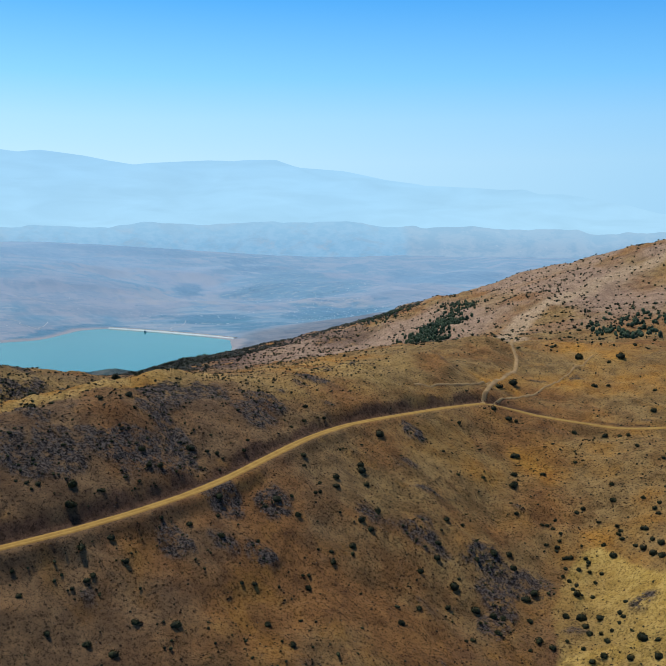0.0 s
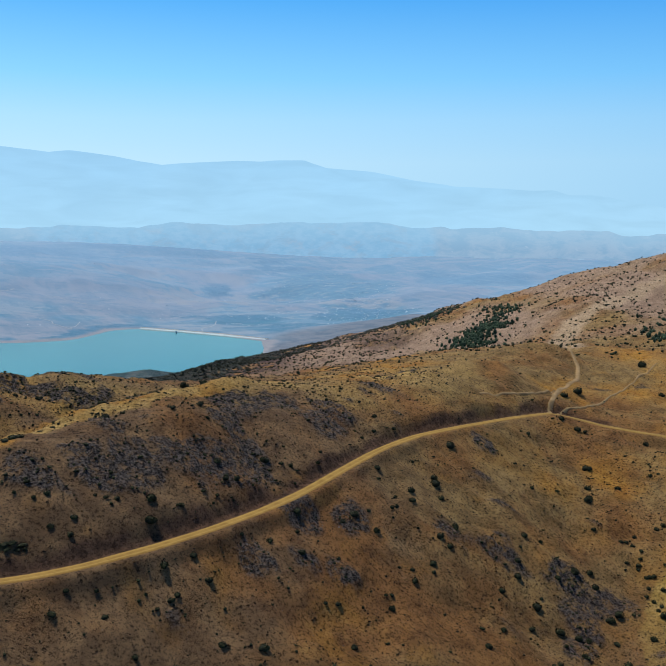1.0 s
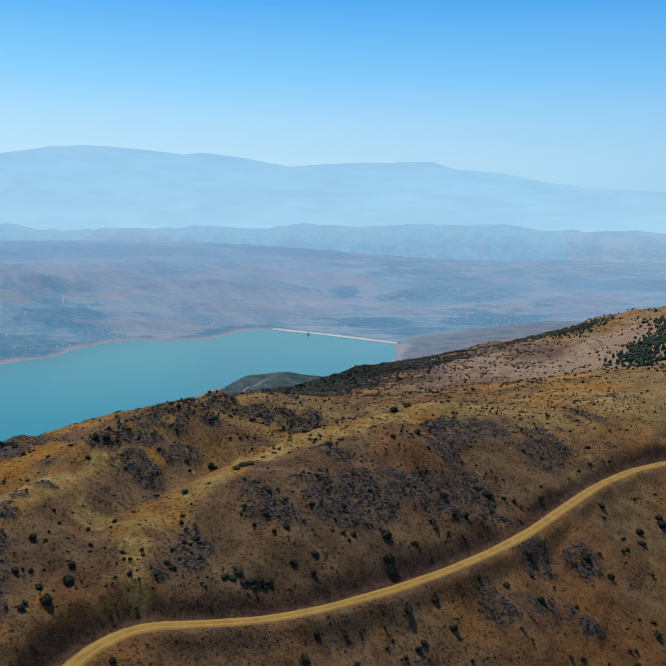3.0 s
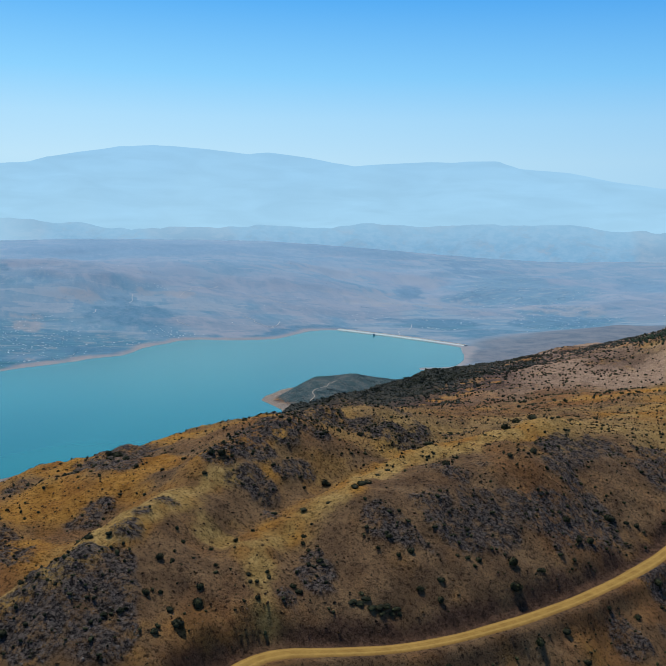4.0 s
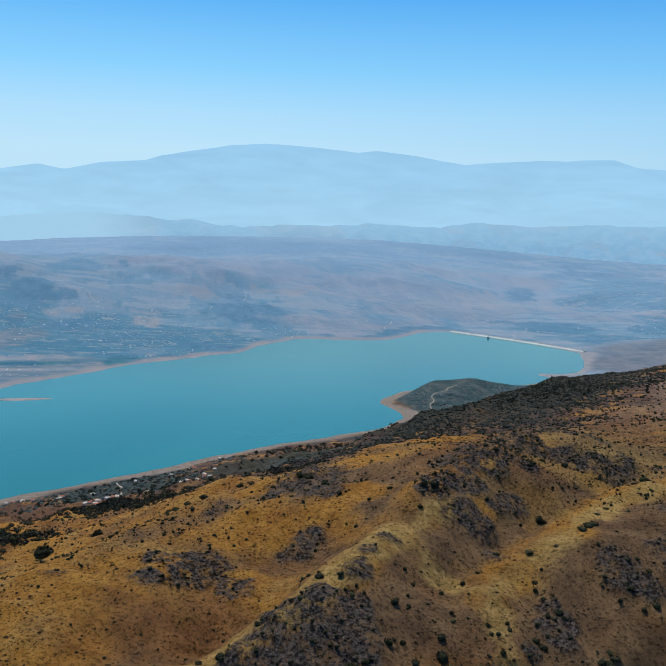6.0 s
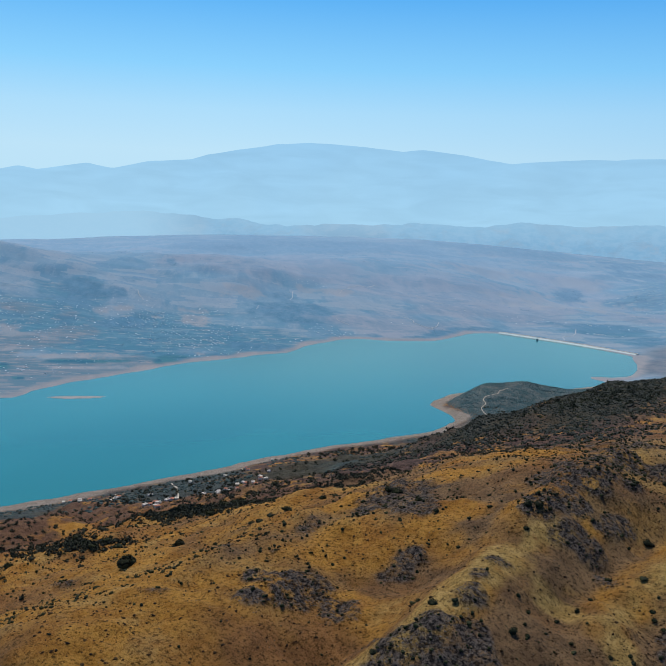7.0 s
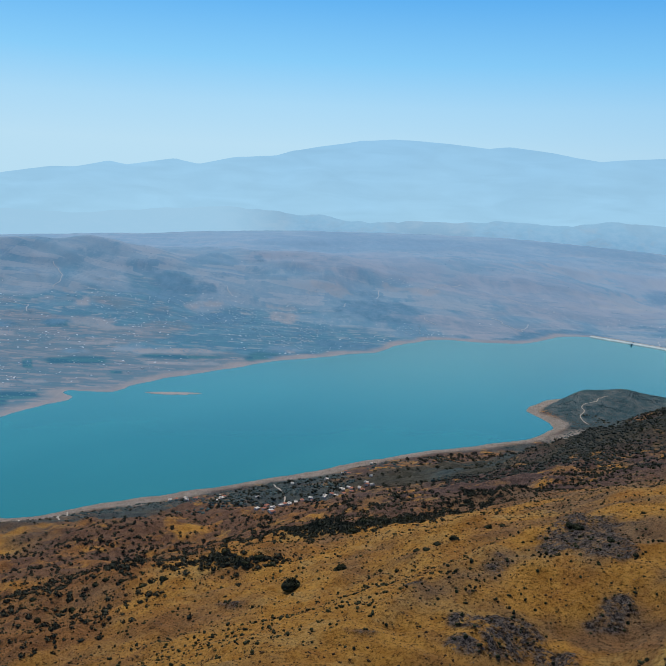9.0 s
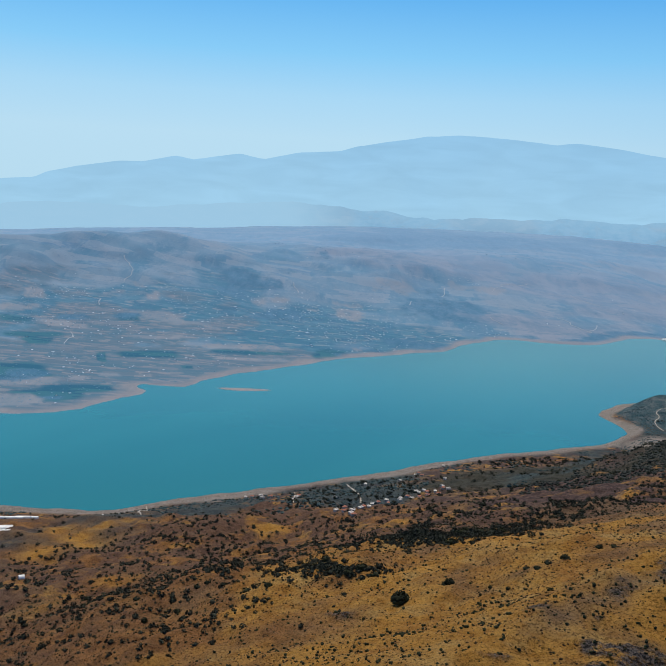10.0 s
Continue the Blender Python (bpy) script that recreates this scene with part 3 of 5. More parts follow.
def near_spots(x, y, spots):
    v = np.zeros(x.shape)
    for px, py, r in spots:
        v = np.maximum(v, 1.25 - 0.75 * np.hypot(x - px, y - py) / r)
    return np.clip(v, 0, 1)


def rockiness(x, y):
    v = 0.92 * near_spots(x, y, ROCKY + OUTCROPS + BOULDER_SLOPES + BROW_ROCKS) + 0.11 * smooth(360, 270, np.hypot(x + 70, y)) * smooth(-215, -150, x)
    return smooth(0.50, 0.72, v + 0.58 * fbm(x + 0.4 * y, y * 1.5, 15, 5, 5))


def straw(x, y):
    """Where the grass stands thick and pale: crests, benches, the western slope."""
    v = near_spots(x, y, STRAW)
    for line in SPUR_LINES:
        v = np.maximum(v, 0.9 * smooth(9, 3, off_line(x, y, line)[0]))
    west = smooth(-150, -200, x + 0.1 * (y - 200)) * smooth(118 - 36 * smooth(330, 280, y), 134 - 36 * smooth(330, 280, y), broad(x, y)) * smooth(420, 330, y) * smooth(-335, -285, x + 0.35 * (y - 230))
    east = 0.36 * smooth(0, 60, x) * smooth(460, 400, y)
    return smooth(0.25, 0.95, np.maximum(np.maximum(0.9 * v, 0.85 * west), east) + 0.5 * fbm(x, y, 20, 5, 27))


def crest_grass(x, y):
    """The palest grass: the crest lines."""
    v = np.zeros(x.shape)
    for line in CREST_LINES:
        v = np.maximum(v, 0.9 * smooth(5.2, 1.4, off_line(x, y, line)[0] + 3.4 * fbm(x, y, 8, 5, 45)))
    over = y - 225 - 0.75 * (x + 96)
    brow = smooth(0, 14, over + 7 * fbm(x, y, 22, 4, 46)) * smooth(430, 380, y) * smooth(-128, -112, x) * smooth(45, 15, x)
    return np.maximum(v, brow * (0.22 + 0.6 * fbm(x, y, 20, 5, 48)))


def shoulder_grass(x, y):
    """The golden shoulder, with its sharp edge traced to fit the camera's view."""
    edge = off_line(x, y, SHOULDER + SHOULDER[:1])[0] * np.where(inside(x, y, SHOULDER), 1, -1)
    return (0.85 + 0.3 * fbm(x, y, 16, 4, 47)) * smooth(-0.8, 1.0, edge + 1.2 * fbm(x, y, 5, 3, 49))


def road_level(along):
    """The road's height along its line."""
    p = np.array(ROAD_LINE, float)
    i = np.arange(0, len(p) - 0.99, 0.2)
    x, y = np.interp(i, np.arange(len(p)), p[:, 0]), np.interp(i, np.arange(len(p)), p[:, 1])
    z = np.convolve(np.pad(broad(x, y), 6, "edge"), np.ones(13) / 13, "valid")
    return np.interp(along, i, z) - 0.4


def height(x, y):
    """The land's height over the lake, with relief, shore and road bed."""
    x, y = np.asarray(x, float), np.asarray(y, float)
    z = broad(x, y)
    far = np.hypot(x + 70, y)
    calm = np.clip(z / 25, 0.08, 1) * (1 - 0.75 * smooth(1300, 1700, y - 0.6 * x))
    gully = 1 - np.sqrt(fbm(x, y, 70, 3, 3) ** 2 + 0.03)
    z = z + calm * (1.8 * (gully - 0.62) + 1.2 * fbm(x, y, 24, 3, 7) + 0.9 * fbm(x, y, 9, 3, 9) + 0.35 * fbm(x, y, 3.2, 2, 15))
    z = z + smooth(600, 1500, far) * calm * 9 * fbm(x, y, 240, 4, 11)
    z = z - smooth(1500, 2000, far) * smooth(3000, 2500, far) * np.clip(z / 110, 0, 1) * 24 * (1 - np.sqrt(fbm(x, y, 300, 4, 19) ** 2 + 0.03)) + smooth(1500, 2000, far) * smooth(3000, 2500, far) * np.clip(z / 110, 0, 1) * 15
    z = z + smooth(560, 700, y) * smooth(1400, 1250, y) * calm * smooth(-330, -270, x) * 5 * fbm(x, y, 75, 3, 29)
    z = z + smooth(2050, 2700, far) * smooth(1500, 2000, y - 0.4 * x) * smooth(4500, 3300, far) * (30 * fbm(x, y, 520, 5, 37) - 6)
    body = (far > 90) & (far < 420)
    bx, by = x[body], y[body]
    lift = rockiness(bx, by) * (0.75 * np.abs(fbm(bx, by, 4.5, 3, 13)) + 0.12)
    for line in SPUR_LINES:
        lift += 2.0 * np.exp(-(off_line(bx, by, line)[0] / 5) ** 2)
    for line in HOLLOW_LINES:
        lift -= 2.2 * np.exp(-(off_line(bx, by, line)[0] / 5) ** 2)
    z[body] += lift
    z = z + smooth(-170, -260, x) * smooth(6, 30, z) * smooth(150, 115, z) * smooth(1000, 850, y) * 6.5 * fbm(x, y, 62, 4, 33)
    low = (z < 70) & (far < 2600)
    d, _ = off_line(x[low], y[low], RING)
    side = np.where(inside(x[low], y[low], RING), -d, d) + 4.5 * fbm(x[low], y[low], 46, 4, 91) * smooth(60, 20, d)
    wet, d = side < 0, np.abs(side)
    s = smooth(0, 45, d)
    shore = np.where(wet, -np.minimum(0.09 * d, 14), np.maximum(z[low], 0.6) * s + 0.06 * d * (1 - s))
    z[low] = shore
    close = (far > 60) & (far < 520)
    d, along = off_line(x[close], y[close], ROAD_LINE)
    bed = road_level(along) - 0.12
    s = smooth(2.4, 4.4, d) * smooth(2.4, 4.0 + 0.6 * np.clip(np.abs(z[close] - bed), 0, 6), d)
    z[close] = z[close] * s + bed * (1 - s)
    return z

# ---- ground, lake, road ----
def mesh_of(name, verts, faces, material, smooth_shade=True, masks=None):
    """A mesh from arrays of places and of faces with equal counts of corners."""
    me = bpy.data.meshes.new(name)
    verts, faces = np.asarray(verts, np.float32), np.asarray(faces, np.int32)
    k = faces.shape[1]
    me.vertices.add(len(verts))
    me.vertices.foreach_set("co", verts.ravel())
    me.loops.add(faces.size)
    me.loops.foreach_set("vertex_index", faces.ravel())
    me.polygons.add(len(faces))
    me.polygons.foreach_set("loop_start", np.arange(0, faces.size, k, dtype=np.int32))
    me.polygons.foreach_set("loop_total", np.full(len(faces), k, np.int32))
    me.polygons.foreach_set("use_smooth", np.full(len(faces), smooth_shade))
    for key, values in (masks or {}).items():
        me.attributes.new(key, "FLOAT", "POINT").data.foreach_set("value", np.asarray(values, np.float32))
    me.update(calc_edges=True)
    me.materials.append(material)
    return me


def kept_faces(verts, faces, keep):
    """The faces named by keep, with the points that they use."""
    faces = faces[keep]
    used = np.unique(faces)
    back = np.full(len(verts), -1)
    back[used] = np.arange(len(used))
    return used, back[faces]


HUB = (-70.0, -20.0)
# the land across the lake: bearing to the left, range, and half the spread of each
FARMLAND = [(32.8, 1760, 8.5, 330), (43.0, 1800, 10.0, 230), (6.1, 2297, 2.8, 150), (-1.6, 2447, 2.8, 330), (0.2, 3253, 3.8, 430), (38.3, 2165, 2.3, 145), (52.6, 1347, 2.1, 61)]
WOODS = [
    (25.4, 2124, 2.2, 133), (14.5, 2025, 2.1, 46), (20.1, 1931, 1.3, 34), (27.6, 1717, 2.2, 32), (38.3, 2165, 2.1, 129), (31.6, 1559, 1.6, 28), (6.1, 2297, 2.6, 134), (-1.9, 2447, 2.7, 290),
    (7.9, 3195, 0.9, 107), (4.8, 3900, 1.5, 130), (4.0, 3675, 1.3, 102), (13.8, 2097, 1.9, 44), (47.2, 1483, 0.35, 39), (51.6, 1350, 1.4, 36), (50.1, 1210, 1.7, 21), (49.0, 1801, 1.2, 22),
    (45.5, 1809, 0.8, 27), (33.1, 2540, 0.7, 42), (2.6, 2087, 1.5, 80), (36.0, 1900, 1.6, 50),
    (17.8, 1925, 1.3, 26), (15.7, 1990, 1.2, 30), (14.2, 2098, 1.0, 28), (13.2, 2135, 1.2, 28), (20.5, 1890, 1.2, 22),
]
MAUVE_HILLS = [(14.0, 2480, 9.0, 560), (2.0, 2950, 9.0, 600), (26.0, 2750, 6.0, 300), (-6.0, 2700, 4.0, 500)]
WOODED_HILLS = [(24.0, 3700, 8.0, 420), (12.0, 4050, 4.5, 200), (-8.0, 3500, 5.0, 260)]
TILLED = [(48.5, 1560, 9.0, 460), (50.0, 1230, 9.0, 260), (44.0, 1400, 8.0, 280), (37.5, 1480, 6.0, 160)]
# walled plots of green crops, and of stubble
CROPS = [
    (52.1, 1360, 1.61, 60), (48.6, 1261, 2.25, 24), (51.0, 1225, 2.13, 36), (47.2, 1479, 0.26, 37), (51.1, 1648, 1.81, 19), (45.4, 1800, 0.72, 27), (51.9, 1776, 0.89, 22), (38.0, 1543, 2.33, 18),
    (33.1, 1559, 1.21, 49), (50.7, 1595, 0.85, 26), (44.3, 1502, 1.82, 25), (42.1, 1410, 0.37, 14),
]
STUBBLE = [
    (51.6, 1307, 1.5, 20), (52.5, 1204, 1.26, 28), (49.4, 1746, 1.1, 30), (43.2, 1788, 1.5, 50), (48.6, 1328, 0.64, 13), (46.9, 1354, 0.77, 17), (37.9, 1591, 2.33, 20), (38.3, 1490, 2.26, 11),
    (37.4, 2005, 0.64, 36), (31.5, 2010, 1.0, 60), (40.3, 1729, 0.56, 17), (50.7, 1970, 0.57, 25), (46.0, 2007, 0.42, 15), (44.7, 2058, 0.36, 16), (43.9, 1956, 0.43, 30), (51.8, 1854, 1.0, 24),
    (43.6, 1642, 1.95, 15), (36.0, 2042, 0.57, 18), (28.8, 2288, 1.2, 38), (31.3, 1624, 0.51, 12), (-0.9, 2737, 2.2, 140), (7.2, 3397, 1.6, 65), (8.4, 2836, 3.5, 190), (13.4, 3313, 2.7, 180), (23.7, 2397, 1.6, 28), (11.0, 3900, 3.0, 60),
]


def patches(x, y, spots, ragged, size, seed, corners=2):
    """How far a place lies inside any of the patches, with ragged edges."""
    b, r = np.degrees(np.arctan2(HUB[0] - x, y - HUB[1])), np.hypot(x - HUB[0], y - HUB[1])
    v = np.full(x.shape, -9.0)
    for b0, r0, db, dr in spots:
        v = np.maximum(v, 1 - (np.abs((b - b0) / db) ** corners + np.abs((r - r0) / dr) ** corners) ** (1 / corners))
    return smooth(-0.12, 0.22, v + ragged * fbm(x, y, size, 5, seed))


rings = [0.02, 4.0]
while rings[-1] < 4660:
    r = rings[-1]
    rings.append(r + max(0.62, (0.0047 if r < 700 else 0.0075) * r) if 110 < r else r * 1.25)
rings = np.array(rings)
turns = np.radians(np.concatenate([np.arange(-44, 70, 0.14), np.arange(70, 316, 4.0)]))
ga, gr = np.meshgrid(turns, rings)
gx, gy = HUB[0] - gr * np.sin(ga), HUB[1] + gr * np.cos(ga)
gz = height(gx.ravel(), gy.ravel())
sheet = np.stack([gx.ravel(), gy.ravel(), gz], 1)
rows, cols = gx.shape
q = np.arange(rows * cols).reshape(rows, cols)
nxt = np.roll(q, -1, axis=1)
quads = np.stack([q[:-1], nxt[:-1], nxt[1:], q[1:]], -1).reshape(-1, 4)
# the far side begins in the middle of the lake and behind the ridge
NEAR_SIDE = [(-1700, -700), (-1150, 380), (-830, 640), (-730, 900), (-640, 1250), (-480, 1420), (-330, 1440), (-245, 1440), (-150, 1420), (-60, 1380), (200, 1420), (900, 1500), (4900, 2500),
             (4900, -4900), (-4900, -4900), (-4900, -2400)]
mid = sheet[quads].mean(1)
near_face = inside(mid[:, 0], mid[:, 1], NEAR_SIDE)
used, faces = kept_faces(sheet, quads, near_face)
p = sheet[used]
shore_d = np.full(len(p), 1e3)
low = p[:, 2] < 12
shore_d[low] = off_line(p[low, 0], p[low, 1], RING)[0]
beach = (1 - smooth(10, 22, shore_d + 9 * fbm(p[:, 0], p[:, 1], 40, 3, 21))) * (p[:, 2] < 6)
beach = np.maximum(beach, smooth(48, 28, np.hypot((p[:, 0] + 330) * 1.1, (p[:, 1] - 1040) * 0.8) + 10 * fbm(p[:, 0], p[:, 1], 30, 3, 55)) * smooth(9, 6, p[:, 2]))
scrub = np.maximum(smooth(135, 100, p[:, 2] - 0.03 * (p[:, 1] - 400)) * (1 - 0.45 * smooth(330, 280, p[:, 1] + 0.25 * (p[:, 0] + 380)) * smooth(62, 80, p[:, 2])), 0.8 * smooth(560, 700, p[:, 1]) * smooth(-20, -110, p[:, 0]))
fire_d, _ = off_line(p[:, 0], p[:, 1], FIREBREAK)
worn = 0.9 * smooth(13, 5, fire_d + 3 * fbm(p[:, 0], p[:, 1], 18, 4, 23))
pink = 0.92 * smooth(520, 640, p[:, 1]) * smooth(-140, -20, p[:, 0]) * smooth(-0.9, 0.15, fbm(p[:, 0], p[:, 1], 60, 4, 25))
road_d, road_at = off_line(p[:, 0], p[:, 1], ROAD_LINE)
crest = np.zeros(len(p))
near = np.hypot(p[:, 0] + 40, p[:, 1] - 250) < 290
crest[near] = crest_grass(p[near, 0], p[near, 1])
shoulder = np.zeros(len(p))
shoulder[near] = shoulder_grass(p[near, 0], p[near, 1])
pale = smooth(-34, 28, p[:, 0] + 12 * fbm(p[:, 0], p[:, 1], 25, 3, 53))
floor = smooth(590, 680, p[:, 1]) * smooth(-85, -165, p[:, 0] - 0.1 * (p[:, 1] - 800)) * smooth(8, 22, p[:, 2]) * smooth(-0.95, -0.2, fbm(p[:, 0], p[:, 1], 70, 4, 75))
hazed_grove = (0.9 * smooth(48, 32, p[:, 2]) * smooth(-640, -560, p[:, 0]) * smooth(-0.45, 0.1, fbm(p[:, 0], p[:, 1], 70, 4, 57)) * smooth(8, 20, shore_d))
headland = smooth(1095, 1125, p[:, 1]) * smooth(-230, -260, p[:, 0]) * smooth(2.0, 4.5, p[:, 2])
# the painted shade and dark soil keep to the uphill side
cut = 0.9 * smooth(6.4, 4.4, road_d + 1.8 * fbm(p[:, 0], p[:, 1], 7, 4, 35))
beside = road_d < 12
cut[beside] *= 0.12 + 0.88 * smooth(0.2, 0.9, broad(p[beside, 0], p[beside, 1]) - road_level(road_at[beside]))
rusty = smooth(-225, -300, p[:, 0] + 0.3 * (p[:, 1] - 230)) * smooth(620, 480, p[:, 1])
farmed = near_spots(p[:, 0], p[:, 1], [(-560, 410, 14), (-580, 391, 17), (-558, 390, 16), (-540, 382, 17), (-552, 356, 17), (-551, 429, 8), (-640, 418, 22)]) * smooth(-0.5, 0.1, fbm(p[:, 0], p[:, 1], 26, 4, 95))
scrub, hazed_grove, gold = scrub * (1 - farmed) * (1 - 0.3 * rusty), hazed_grove * (1 - farmed), np.maximum(straw(p[:, 0], p[:, 1]), 0.9 * farmed)
ground = tagged(new("ground", mesh_of("ground", p, faces, GROUND, True, {"rock": rockiness(p[:, 0], p[:, 1]), "straw": gold, "rusty": rusty, "scrub": scrub, "beach": beach, "worn": worn, "pink": pink, "cut": cut, "crest": crest, "shoulder": shoulder, "pale": pale, "floor": floor, "hazed_grove": hazed_grove, "headland": headland})),
                "dry golden hillside with red soil, grey rock and dark scrub", "ground", kind="structure")
used, faces = kept_faces(sheet, quads, ~near_face)
p = sheet[used]
shore_d = off_line(p[:, 0], p[:, 1], RING)[0]
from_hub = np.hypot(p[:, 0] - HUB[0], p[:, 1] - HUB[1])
beach = (1 - smooth(14, 34, shore_d + 12 * fbm(p[:, 0], p[:, 1], 60, 3, 22))) * (p[:, 2] < 8)
bare = smooth(330, 190, np.hypot(p[:, 0] - 40, (p[:, 1] - 1700) * 0.8) + 60 * fbm(p[:, 0], p[:, 1], 120, 3, 39))
# "far" sets how much painted haze blue the land takes, growing with range
far_masks = {
    "green": 0.92 * patches(p[:, 0], p[:, 1], FARMLAND, 0.6, 150, 31), "wood": np.maximum(patches(p[:, 0], p[:, 1], WOODS, 0.8, 70, 32), 0.9 * patches(p[:, 0], p[:, 1], WOODED_HILLS, 0.5, 260, 36)), "tilled": patches(p[:, 0], p[:, 1], TILLED, 0.7, 120, 33),
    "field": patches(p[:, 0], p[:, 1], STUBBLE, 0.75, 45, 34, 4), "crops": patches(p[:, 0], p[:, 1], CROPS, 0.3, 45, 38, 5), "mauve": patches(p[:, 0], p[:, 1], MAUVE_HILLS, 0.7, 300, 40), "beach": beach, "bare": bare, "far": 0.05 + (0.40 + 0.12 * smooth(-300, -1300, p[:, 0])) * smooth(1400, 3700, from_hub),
}
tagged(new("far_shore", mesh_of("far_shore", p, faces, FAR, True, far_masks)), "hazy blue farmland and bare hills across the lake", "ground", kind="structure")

# the range on the horizon: bearing in degrees to the left, height of the crest
CREST = [
    (-44, 200), (-30, 255), (-24, 290), (-21, 308), (-19.1, 352), (-17.1, 387), (-15.3, 411), (-13.8, 412), (-12.9, 439), (-11.5, 438), (-9.3, 450), (-6.7, 464), (-4.1, 497), (-1.5, 537), (1.4, 558),
    (2.8, 597), (4.7, 597), (5.5, 591), (7.1, 596), (9.8, 582), (11.7, 567), (13, 585), (14.6, 609), (17.2, 632), (18.5, 622), (20.8, 642), (22.6, 651), (24.4, 658), (26.5, 645), (28.4, 613), (30.8, 577), (31.8, 548),
    (34.4, 531), (36.6, 488), (38.1, 511), (41, 468), (42.1, 483), (44, 447), (45.5, 441), (48, 401), (49.7, 365), (50.4, 336), (52.3, 323), (60, 320), (70, 300), (100, 260), (200, 240), (290, 200),
]
FOOTHILLS = [
    (-44, 150), (-25, 200), (-12, 240), (-4, 278), (2, 285), (9, 296), (15, 262), (22, 252), (27, 240), (31, 262), (34.6, 298), (37, 286), (40, 250), (44, 214), (48, 204), (53, 186), (70, 170),
    (150, 180), (290, 150),
]


def range_of_hills(name, crest_line, radius, depth, rough, material, label, rise=0.8):
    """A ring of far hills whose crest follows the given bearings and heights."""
    bear = np.concatenate([np.arange(-44, 70, 0.25), np.arange(70, 316, 3.0)])
    crest = np.interp(bear, [a for a, _ in crest_line], [h for _, h in crest_line]) + rough * fbm(bear, bear * 0 + 3.3, 2.6, 4, 41)
    ba, bs = np.meshgrid(np.radians(bear), np.linspace(0, 1, 24))
    spur = fbm(np.degrees(ba) * 40, bs * 130, 120, 4, 43)
    br = radius + depth * bs + 50 * spur * np.sin(bs * math.pi)
    bz = 20 + (crest[None] - 20) * bs ** rise
    bv = np.stack([HUB[0] - br * np.sin(ba), HUB[1] + br * np.cos(ba), bz], -1).reshape(-1, 3)
    q = np.arange(ba.size).reshape(ba.shape)
    nxt = np.roll(q, -1, axis=1)
    f = np.stack([q[:-1], nxt[:-1], nxt[1:], q[1:]], -1).reshape(-1, 4)
    wood = patches(bv[:, 0], bv[:, 1], [(14.5, 4250, 6.5, 260), (0.5, 4250, 5.5, 260), (27, 4250, 4.5, 260)], 0.5, 240, 65)
    # haze painted into the foothills: stronger at the crest and to the left
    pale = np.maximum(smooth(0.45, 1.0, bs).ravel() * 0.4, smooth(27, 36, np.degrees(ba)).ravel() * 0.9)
    return tagged(new(name, mesh_of(name, bv, f, material, True, {"wood": wood, "pale": pale})), label, "mountains", kind="structure")


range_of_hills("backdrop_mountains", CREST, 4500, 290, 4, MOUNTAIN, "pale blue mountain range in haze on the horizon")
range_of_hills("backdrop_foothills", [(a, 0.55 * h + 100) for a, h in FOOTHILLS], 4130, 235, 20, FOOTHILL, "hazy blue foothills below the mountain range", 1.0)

# water: one level sheet under the shores
wx, wy = np.meshgrid(np.linspace(-1850, -140, 40), np.linspace(-480, 2070, 60))
q = np.arange(wx.size).reshape(wx.shape)
f = np.stack([q[:-1, :-1], q[:-1, 1:], q[1:, 1:], q[1:, :-1]], -1).reshape(-1, 4)
f = f[[bool(inside(wx.ravel()[k], wy.ravel()[k], RING).any()) or off_line(wx.ravel()[k], wy.ravel()[k], RING)[0].min() < 60 for k in f]]
used, f = kept_faces(np.stack([wx.ravel(), wy.ravel(), wx.ravel() * 0], 1), f, np.arange(len(f)))
tagged(new("lake", mesh_of("lake", np.stack([wx.ravel()[used], wy.ravel()[used], used * 0.0], 1), f, WATER)), "calm turquoise reservoir lake", "lake", kind="structure")


def strip(name, line, width, material, level=None, lift=0.06, label="", category="road"):
    """A track of packed earth laid along a line, crowned in the middle."""
    p = np.array(line, float)
    cum = np.concatenate([[0], np.cumsum(np.hypot(*np.diff(p, axis=0).T))])
    s = np.arange(0, cum[-1], 1.2)
    i = np.interp(s, cum, np.arange(len(p)))
    x, y = np.interp(s, cum, p[:, 0]), np.interp(s, cum, p[:, 1])
    ker = np.ones(9) / 9
    x, y = (np.convolve(np.pad(v, 4, "reflect", reflect_type="odd"), ker, "valid") for v in (x, y))
    tx, ty = np.gradient(x), np.gradient(y)
    n = np.hypot(tx, ty)
    across = np.linspace(-1, 1, 9)
    wide = width / 2 * (1 + 0.12 * fbm(s, s * 0, 4 + 2 * width, 3, 51))
    vx = x[:, None] - (ty / n * wide)[:, None] * across
    vy = y[:, None] + (tx / n * wide)[:, None] * across
    if level is None:
        vz = height(vx.ravel(), vy.ravel()).reshape(vx.shape) + lift
    else:
        vz = level(i)[:, None] + lift + 0.0 * across
    vz = vz - 0.35 * np.abs(across) ** 6
    masks = {"across": np.broadcast_to(np.abs(across), vx.shape).ravel()}
    v = np.stack([vx, vy, vz], -1).reshape(-1, 3)
    q = np.arange(vx.size).reshape(vx.shape)
    f = np.stack([q[:-1, :-1], q[1:, :-1], q[1:, 1:], q[:-1, 1:]], -1).reshape(-1, 4)
    return tagged(new(name, mesh_of(name, v, f, material, True, masks)), label, category, kind="structure")


strip("road", ROAD_LINE, 4.0, ROAD, road_level, 0.08, "unpaved yellow dirt road cut into the hillside")
strip("track_1", TRACK_LINE, 2.0, TRACK, None, 0.32, "narrow pale dirt track winding uphill", "track")
strip("track_2", SIDE_TRACK, 1.1, TRACK, None, 0.28, "faint dirt track across the slope", "track")
